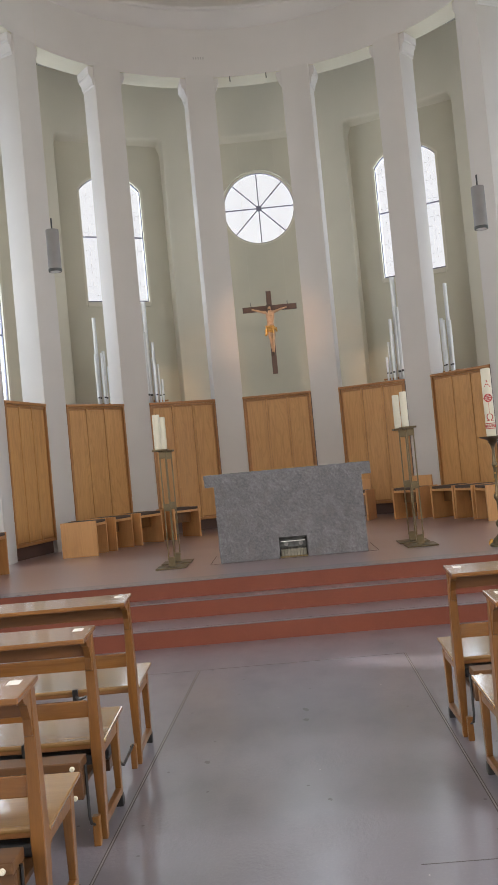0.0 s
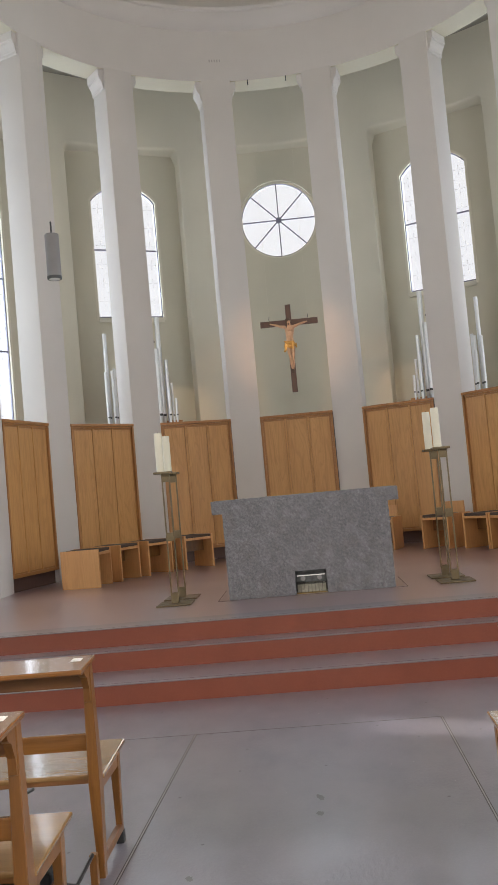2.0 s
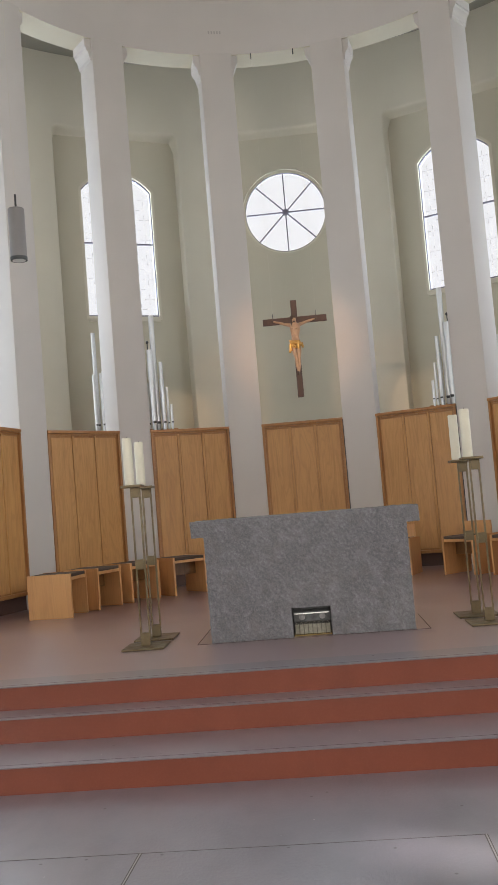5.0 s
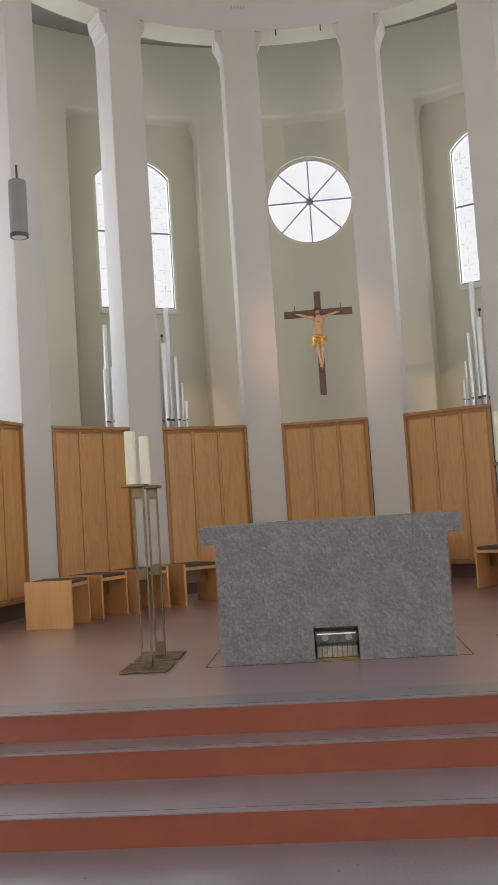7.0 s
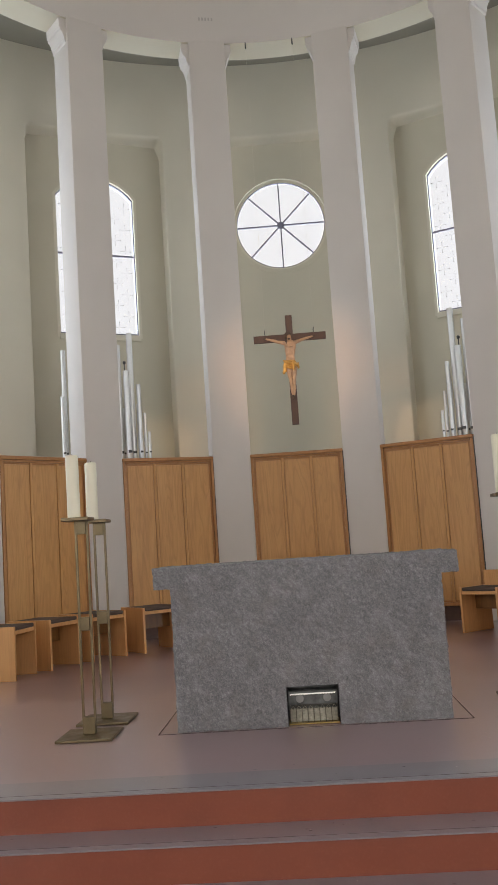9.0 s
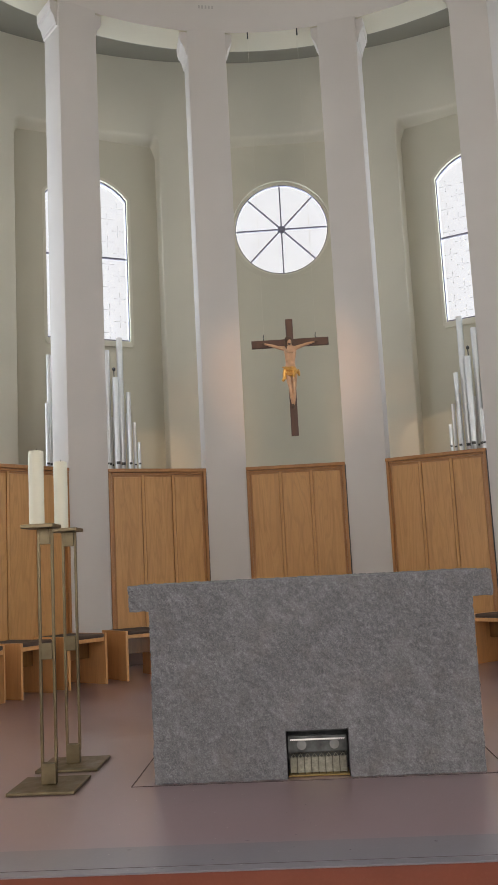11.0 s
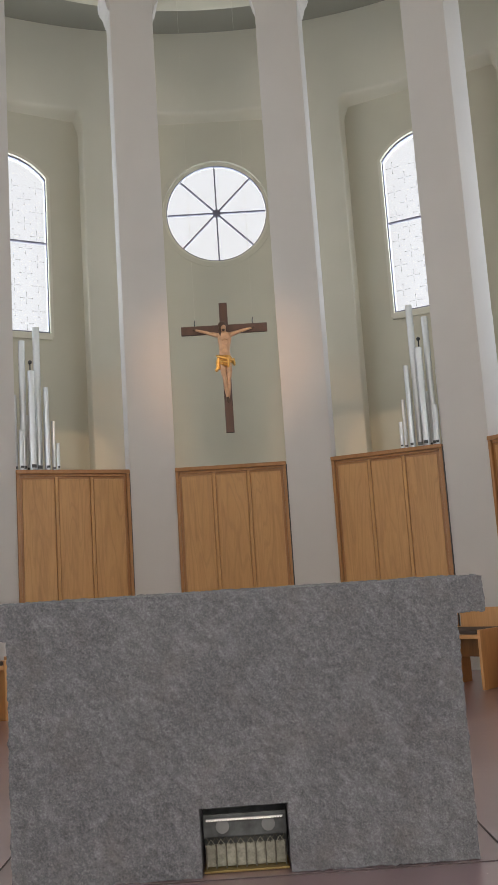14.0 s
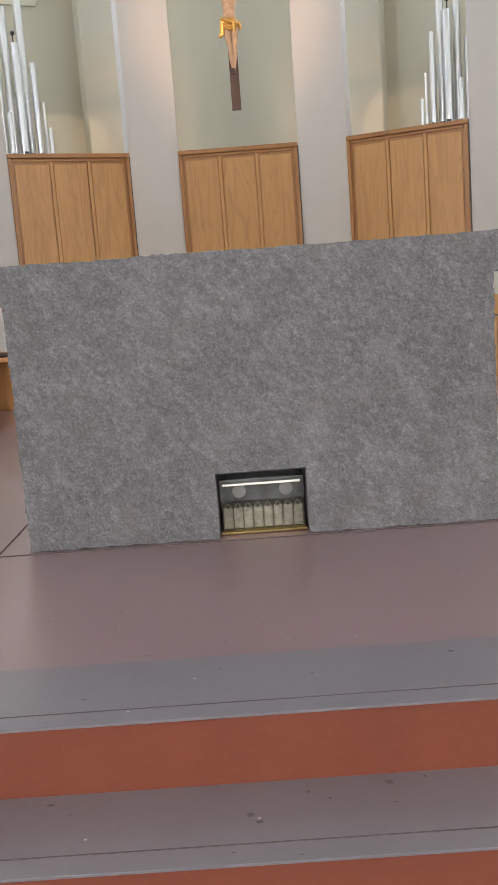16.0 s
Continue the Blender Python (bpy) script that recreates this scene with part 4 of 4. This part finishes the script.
for j in range(10):
    a = 2 * math.pi * j / 10
    part("knob", lathe([(0.002, -0.012), (0.011, 0.0), (0.002, 0.012)], 10, m=pose(0.03 * math.cos(a), 0.03 * math.sin(a), 0.30 + 0.07 * j)), GOLD, ps, smooth=True)

pc = thing("easter_candle", pose(2.25, 10.27, PLAT + 1.185), "large cream candle with red wax cross and letters", "candle")
part("wax", lathe([(0.05, 0.0), (0.052, 0.01), (0.052, 0.73), (0.047, 0.745), (0.01, 0.74)], 32), WAX, pc, smooth=True)


def wrapped(bm, radius, turn):
    """Bends a flat x-z drawing round a candle, towards the nave."""
    for v in bm.verts:
        a = v.co.x / radius - math.pi / 2 + turn
        r = radius + v.co.y
        v.co = Vector((r * math.cos(a), r * math.sin(a), v.co.z))
    return bm


def letter(text, size, x, z):
    data = bpy.data.curves.new("letter", "FONT")
    data.body, data.size, data.extrude, data.align_x = text, size, 0.0006, "CENTER"
    ob = bpy.data.objects.new("letter", data)
    scene.collection.objects.link(ob)
    me = bpy.data.meshes.new_from_object(ob.evaluated_get(bpy.context.evaluated_depsgraph_get()))
    bpy.data.objects.remove(ob)
    bm = bmesh.new()
    bm.from_mesh(me)
    for v in bm.verts:
        v.co = Vector((v.co.x + x, 0.0012 + v.co.z, v.co.y + z))
    return bm


TURN_C = -0.2
part("letter_alpha", wrapped(letter("A", 0.11, 0, 0.54), 0.052, TURN_C), RED, pc, "red wax letter")
part("letter_omega", wrapped(letter("\u03a9", 0.11, 0, 0.17), 0.052, TURN_C), RED, pc, "red wax letter")
bm = bmesh.new()
for j in range(20):
    a = 2 * math.pi * j / 20
    box(bm, -0.009, 0.009, 0.0, 0.003, -0.005, 0.005, m=pose(0.04 * math.cos(a), 0, 0.42 + 0.04 * math.sin(a), 0, 90 - math.degrees(a), 0))
for j in range(11):
    box(bm, -0.055 + 0.01 * j, -0.046 + 0.01 * j, 0, 0.003, 0.414, 0.426)
    if 2 < j < 8:
        box(bm, -0.006, 0.006, 0, 0.003, 0.365 + 0.01 * j, 0.375 + 0.01 * j)
for j in (-1, 1):
    box(bm, -0.012 + 0.02 * j, 0.012 + 0.02 * j, 0, 0.003, 0.435, 0.45)
    box(bm, -0.012 + 0.02 * j, 0.012 + 0.02 * j, 0, 0.003, 0.39, 0.405)
box(bm, -0.002, 0.002, 0, 0.002, 0.26, 0.37)
part("cross_medallion", wrapped(bm, 0.052, TURN_C), RED, pc, "round red wax cross")
bm = bmesh.new()
for j in range(24):
    x = -0.09 + 0.0075 * j
    for z in (0.085, 0.14):
        box(bm, x, x + 0.0076, 0, 0.0025, z, z + 0.008)
    if j % 3:
        box(bm, x, x + 0.005, 0, 0.0025, 0.10, 0.132)
part("band", wrapped(bm, 0.052, TURN_C), RED, pc, "red wax band")

# ---- crucifix ----
CX, CYY = 0.018, 18.64
cross = thing("crucifix", pose(CX, CYY, 3.42), "dark brown wooden cross hung on two thin wires", "crucifix")
part("upright", boxes((-0.052, 0.052, 0.0, 0.045, 0.0, 1.685), bevel=0.004), CROSS, cross)
part("crossbeam", boxes((-0.548, 0.548, -0.004, 0.041, 1.28, 1.392), bevel=0.004), CROSS, cross)
for x in (-0.37, 0.37):
    part("eyelet", tube([(x, 0.02, 1.385), (x - 0.008, 0.02, 1.43), (x, 0.02, 1.475)], 0.006, 8), STEEL, cross, "small dark eyelet")
    part("wire", tube([(x, 0.02, 1.47), (x, 0.02, 6.04)], 0.0013, 6), PILASTER, cross, "thin suspension wire")
    part("ceiling_hook", lathe([(0.006, 6.04), (0.011, 6.05), (0.008, 6.14), (0.008, 6.152)], 10, m=pose(x, 0.02, 0)), STEEL, cross, "dark ceiling hook")


def joined(parts, mats):
    """One mesh out of several pieces, each with its material's number."""
    out = bmesh.new()
    for bm, k in parts:
        bmesh.ops.recalc_face_normals(bm, faces=bm.faces[:])
        for f in bm.faces:
            f.material_index, f.smooth = k, True
        tmp = bpy.data.meshes.new("piece")
        bm.to_mesh(tmp)
        bm.free()
        out.from_mesh(tmp)
        bpy.data.meshes.remove(tmp)
    me = bpy.data.meshes.new("carved_figure")
    out.to_mesh(me)
    out.free()
    for m in mats:
        me.materials.append(m)
    me.set_sharp_from_angle(angle=radians(55))
    return me


def ball(c, r, stretch=(1, 1, 1)):
    bm = bmesh.new()
    bmesh.ops.create_icosphere(bm, subdivisions=3, radius=r)
    bmesh.ops.transform(bm, matrix=Matrix.Translation(c) @ Matrix.Diagonal((*stretch, 1)), verts=bm.verts)
    return bm


def squash(bm, k, y):
    for v in bm.verts:
        v.co.y = y + (v.co.y - y) * k
    return bm


Y = -0.075
torso = squash(tube([(-0.01, Y, 0.90), (-0.012, Y, 0.97), (-0.012, Y, 1.03), (-0.008, Y, 1.10), (-0.004, Y, 1.17), (-0.002, Y, 1.235), (-0.002, Y, 1.27)], [0.072, 0.074, 0.064, 0.074, 0.086, 0.090, 0.05], 18), 0.62, Y)
pieces = [
    (torso, 0),
    (tube([(-0.07, Y, 1.235), (-0.19, Y + 0.01, 1.265), (-0.23, Y + 0.015, 1.285), (-0.34, Y + 0.045, 1.325), (-0.365, Y + 0.055, 1.335)], [0.034, 0.023, 0.022, 0.015, 0.012], 12), 0),
    (tube([(0.065, Y, 1.235), (0.17, Y + 0.01, 1.27), (0.21, Y + 0.015, 1.285), (0.32, Y + 0.045, 1.318), (0.345, Y + 0.055, 1.325)], [0.034, 0.023, 0.022, 0.015, 0.012], 12), 0),
    (ball((-0.38, Y + 0.05, 1.342), 0.018, (1.3, 0.6, 0.7)), 1),
    (ball((0.362, Y + 0.05, 1.33), 0.018, (1.3, 0.6, 0.7)), 1),
    (tube([(-0.045, Y, 0.90), (-0.042, Y - 0.03, 0.76), (-0.026, Y - 0.05, 0.655), (-0.019, Y - 0.02, 0.54), (-0.008, Y, 0.43)], [0.046, 0.036, 0.025, 0.026, 0.014], 14), 0),
    (tube([(0.035, Y, 0.90), (0.032, Y - 0.025, 0.76), (0.026, Y - 0.045, 0.655), (0.017, Y - 0.01, 0.54), (0.004, Y + 0.01, 0.42)], [0.046, 0.036, 0.025, 0.026, 0.014], 14), 0),
    (tube([(-0.006, Y, 0.43), (-0.004, Y - 0.03, 0.385), (-0.002, Y - 0.045, 0.36)], [0.018, 0.021, 0.011], 10), 1),
    (tube([(0.0, Y, 1.26), (-0.01, Y - 0.02, 1.30)], [0.03, 0.03], 10), 0),
    (ball((-0.010, Y - 0.05, 1.322), 0.038, (0.85, 0.95, 1.1)), 0),
    (ball((-0.022, Y - 0.026, 1.357), 0.056, (1.0, 1.0, 0.9)), 1),
    (tube([(-0.052, Y - 0.02, 1.34), (-0.062, Y - 0.03, 1.28), (-0.05, Y - 0.04, 1.22)], [0.018, 0.02, 0.008], 8), 1),
    (ball((-0.012, Y - 0.066, 1.288), 0.020, (1, 0.8, 0.9)), 1),
    (squash(tube([(-0.008, Y, 0.835), (-0.01, Y, 0.88), (-0.012, Y, 0.93), (-0.012, Y, 0.965)], [0.078, 0.098, 0.092, 0.070], 18), 0.72, Y), 2),
    (tube([(-0.09, Y - 0.05, 0.955), (-0.02, Y - 0.085, 0.92), (0.06, Y - 0.07, 0.89), (0.095, Y - 0.02, 0.90)], [0.018, 0.026, 0.024, 0.014], 10), 2),
    (tube([(-0.085, Y - 0.03, 0.93), (-0.105, Y - 0.03, 0.87), (-0.10, Y - 0.025, 0.79)], [0.03, 0.026, 0.03], 10), 2),
    (tube([(0.085, Y - 0.03, 0.92), (0.10, Y - 0.02, 0.86), (0.105, Y - 0.015, 0.83)], [0.024, 0.02, 0.01], 10), 2),
    (tube([(-0.09, Y - 0.02, 0.955), (-0.125, Y - 0.02, 0.97)], [0.02, 0.008], 8), 2),
    (tube([(-0.08, Y - 0.055, 0.90), (-0.01, Y - 0.088, 0.862), (0.07, Y - 0.06, 0.87)], [0.012, 0.02, 0.012], 10), 2),
    (tube([(-0.075, Y - 0.05, 0.862), (-0.02, Y - 0.078, 0.835), (0.05, Y - 0.06, 0.838)], [0.012, 0.018, 0.01], 10), 2),
    (tube([(0.02, Y - 0.08, 0.93), (0.03, Y - 0.09, 0.87), (0.026, Y - 0.08, 0.80)], [0.018, 0.022, 0.012], 10), 2),
    (tube([(-0.105, Y - 0.028, 0.82), (-0.125, Y - 0.03, 0.775), (-0.12, Y - 0.028, 0.758)], [0.02, 0.024, 0.012], 10), 2),
    (tube([(-0.065, Y - 0.036, 1.19), (-0.03, Y - 0.058, 1.165), (-0.004, Y - 0.05, 1.178), (0.028, Y - 0.058, 1.165), (0.06, Y - 0.036, 1.19)], [0.01, 0.017, 0.008, 0.017, 0.01], 10), 0),
    (tube([(-0.055, Y - 0.03, 1.12), (-0.03, Y - 0.046, 1.105), (-0.006, Y - 0.038, 1.13), (0.018, Y - 0.046, 1.105), (0.046, Y - 0.03, 1.12)], [0.006, 0.009, 0.005, 0.009, 0.006], 8), 0),
    (ball((-0.012, Y - 0.02, 1.02), 0.05, (1.0, 0.62, 0.9)), 0),
]
figure = new("carved_figure", joined(pieces, (SKIN, HAIR, GOLD)))
figure.matrix_world = pose(CX, CYY, 3.42)
tagged(figure, "painted wooden figure with gilded loincloth, fixed to the cross", "statue")

# ---- organ pipes ----
PIPES = [(-0.20, 5.51, 0.062), (0.02, 5.29, 0.058), (0.245, 5.63, 0.05), (-0.085, 4.81, 0.062), (-0.055, 4.19, 0.045), (0.15, 4.47, 0.048), (0.255, 4.63, 0.04),
         (-0.295, 4.57, 0.044), (-0.31, 4.25, 0.04), (-0.365, 4.16, 0.036), (-0.415, 4.09, 0.034), (-0.45, 3.74, 0.032), (0.08, 3.93, 0.04),
         (0.97, 5.17, 0.05), (1.03, 4.35, 0.042), (0.89, 4.37, 0.045), (0.82, 4.43, 0.042), (0.76, 4.07, 0.038)]


def organ(side):
    chest = thing("wind_chest", ring(side * BAY, 6.9), "low wooden wind chest behind the panelling", "organ")
    part("case", boxes((-0.62, 1.25, -0.35, 0.30, BACK, 3.0)) if side > 0 else boxes((-1.25, 0.62, -0.35, 0.30, BACK, 3.0)), OAK_EDGE, chest)
    part("rack", boxes((-0.6, 1.2, -0.02, 0.02, 3.24, 3.28)) if side > 0 else boxes((-1.2, 0.6, -0.02, 0.02, 3.24, 3.28)), OAK_EDGE, chest)
    placed = []
    for x, top, w in PIPES:
        r = w * 0.84
        # the first row in which the pipe stands clear of its neighbours
        y = next(d for d in (-0.03, -0.15, 0.09, -0.26, 0.2) if all((x - a) ** 2 + (d - c) ** 2 > (r + q + 0.006) ** 2 for a, c, q in placed))
        placed.append((x, y, r))
        p = thing("organ_pipe", ring(side * BAY, 6.9, 3.0) @ pose(side * x, y, 0), "slender bright tin organ pipe", "organ pipe", "organ pipes")
        h = top - 3.0
        part("foot", lathe([(r * 0.35, 0.0), (r * 0.9, 0.34), (r, 0.37)], 16), PIPE, p, smooth=True)
        part("body", lathe([(r, 0.37), (r, h - 0.002), (r * 0.86, h), (r * 0.86, h - 0.05)], 16), PIPE, p, smooth=True)
        part("mouth", boxes((-r * 0.6, r * 0.6, -r * 1.08, -r * 0.6, 0.375, 0.375 + r * 0.9)), STEEL, p, "dark mouth")
    tall = side * -0.14
    post = thing("mic_post", ring(side * BAY, 6.9, 3.0) @ pose(tall, 0.14, 0), "thin dark rod with a small knob among the pipes", "rod")
    part("rod", tube([(0, 0, 0), (0, 0, 2.0)], 0.009, 8), STEEL, post)
    part("knob", lathe([(0.004, 1.98), (0.028, 2.0), (0.028, 2.03), (0.004, 2.05)], 12), STEEL, post)


for side in (-1, 1):
    organ(side)

# ---- hanging lamps ----


def pendant(x):
    p = thing("pendant_lamp", pose(x, 13.2, 4.66), "grey metal cylinder lamp hanging on a thin rod", "pendant lamp", "hanging lamps")
    part("shade", lathe([(0.086, 0.0), (0.093, 0.004), (0.093, 0.58), (0.088, 0.588), (0.01, 0.59)], 32), LAMP_GREY, p, smooth=True)
    part("rim", lathe([(0.095, -0.018), (0.097, 0.0), (0.097, 0.02), (0.092, 0.022)], 32), STEEL, p, "dark lower rim", smooth=True)
    part("lens", lathe([(0.001, -0.021), (0.076, -0.0185), (0.076, -0.017)], 24), PAPER, p, "frosted lens")
    part("rod", tube([(0, 0, 0.59), (0, 0, 0.76)], 0.012, 10), STEEL, p)
    part("cable", tube([(0, 0, 0.76), (0, 0, 6.6)], 0.0012, 6), PILASTER, p)


for x in (-3.02, 3.08):
    pendant(x)

# small vents in the ring beam
vent = thing("vent", ring(-12.7, 4.36, 9.95), "row of small ventilation slots in the plaster", "vent")
for j in range(5):
    part("slot", boxes((-0.11 + 0.05 * j, -0.085 + 0.05 * j, -0.006, 0.01, 0, 0.05)), VENT, vent)
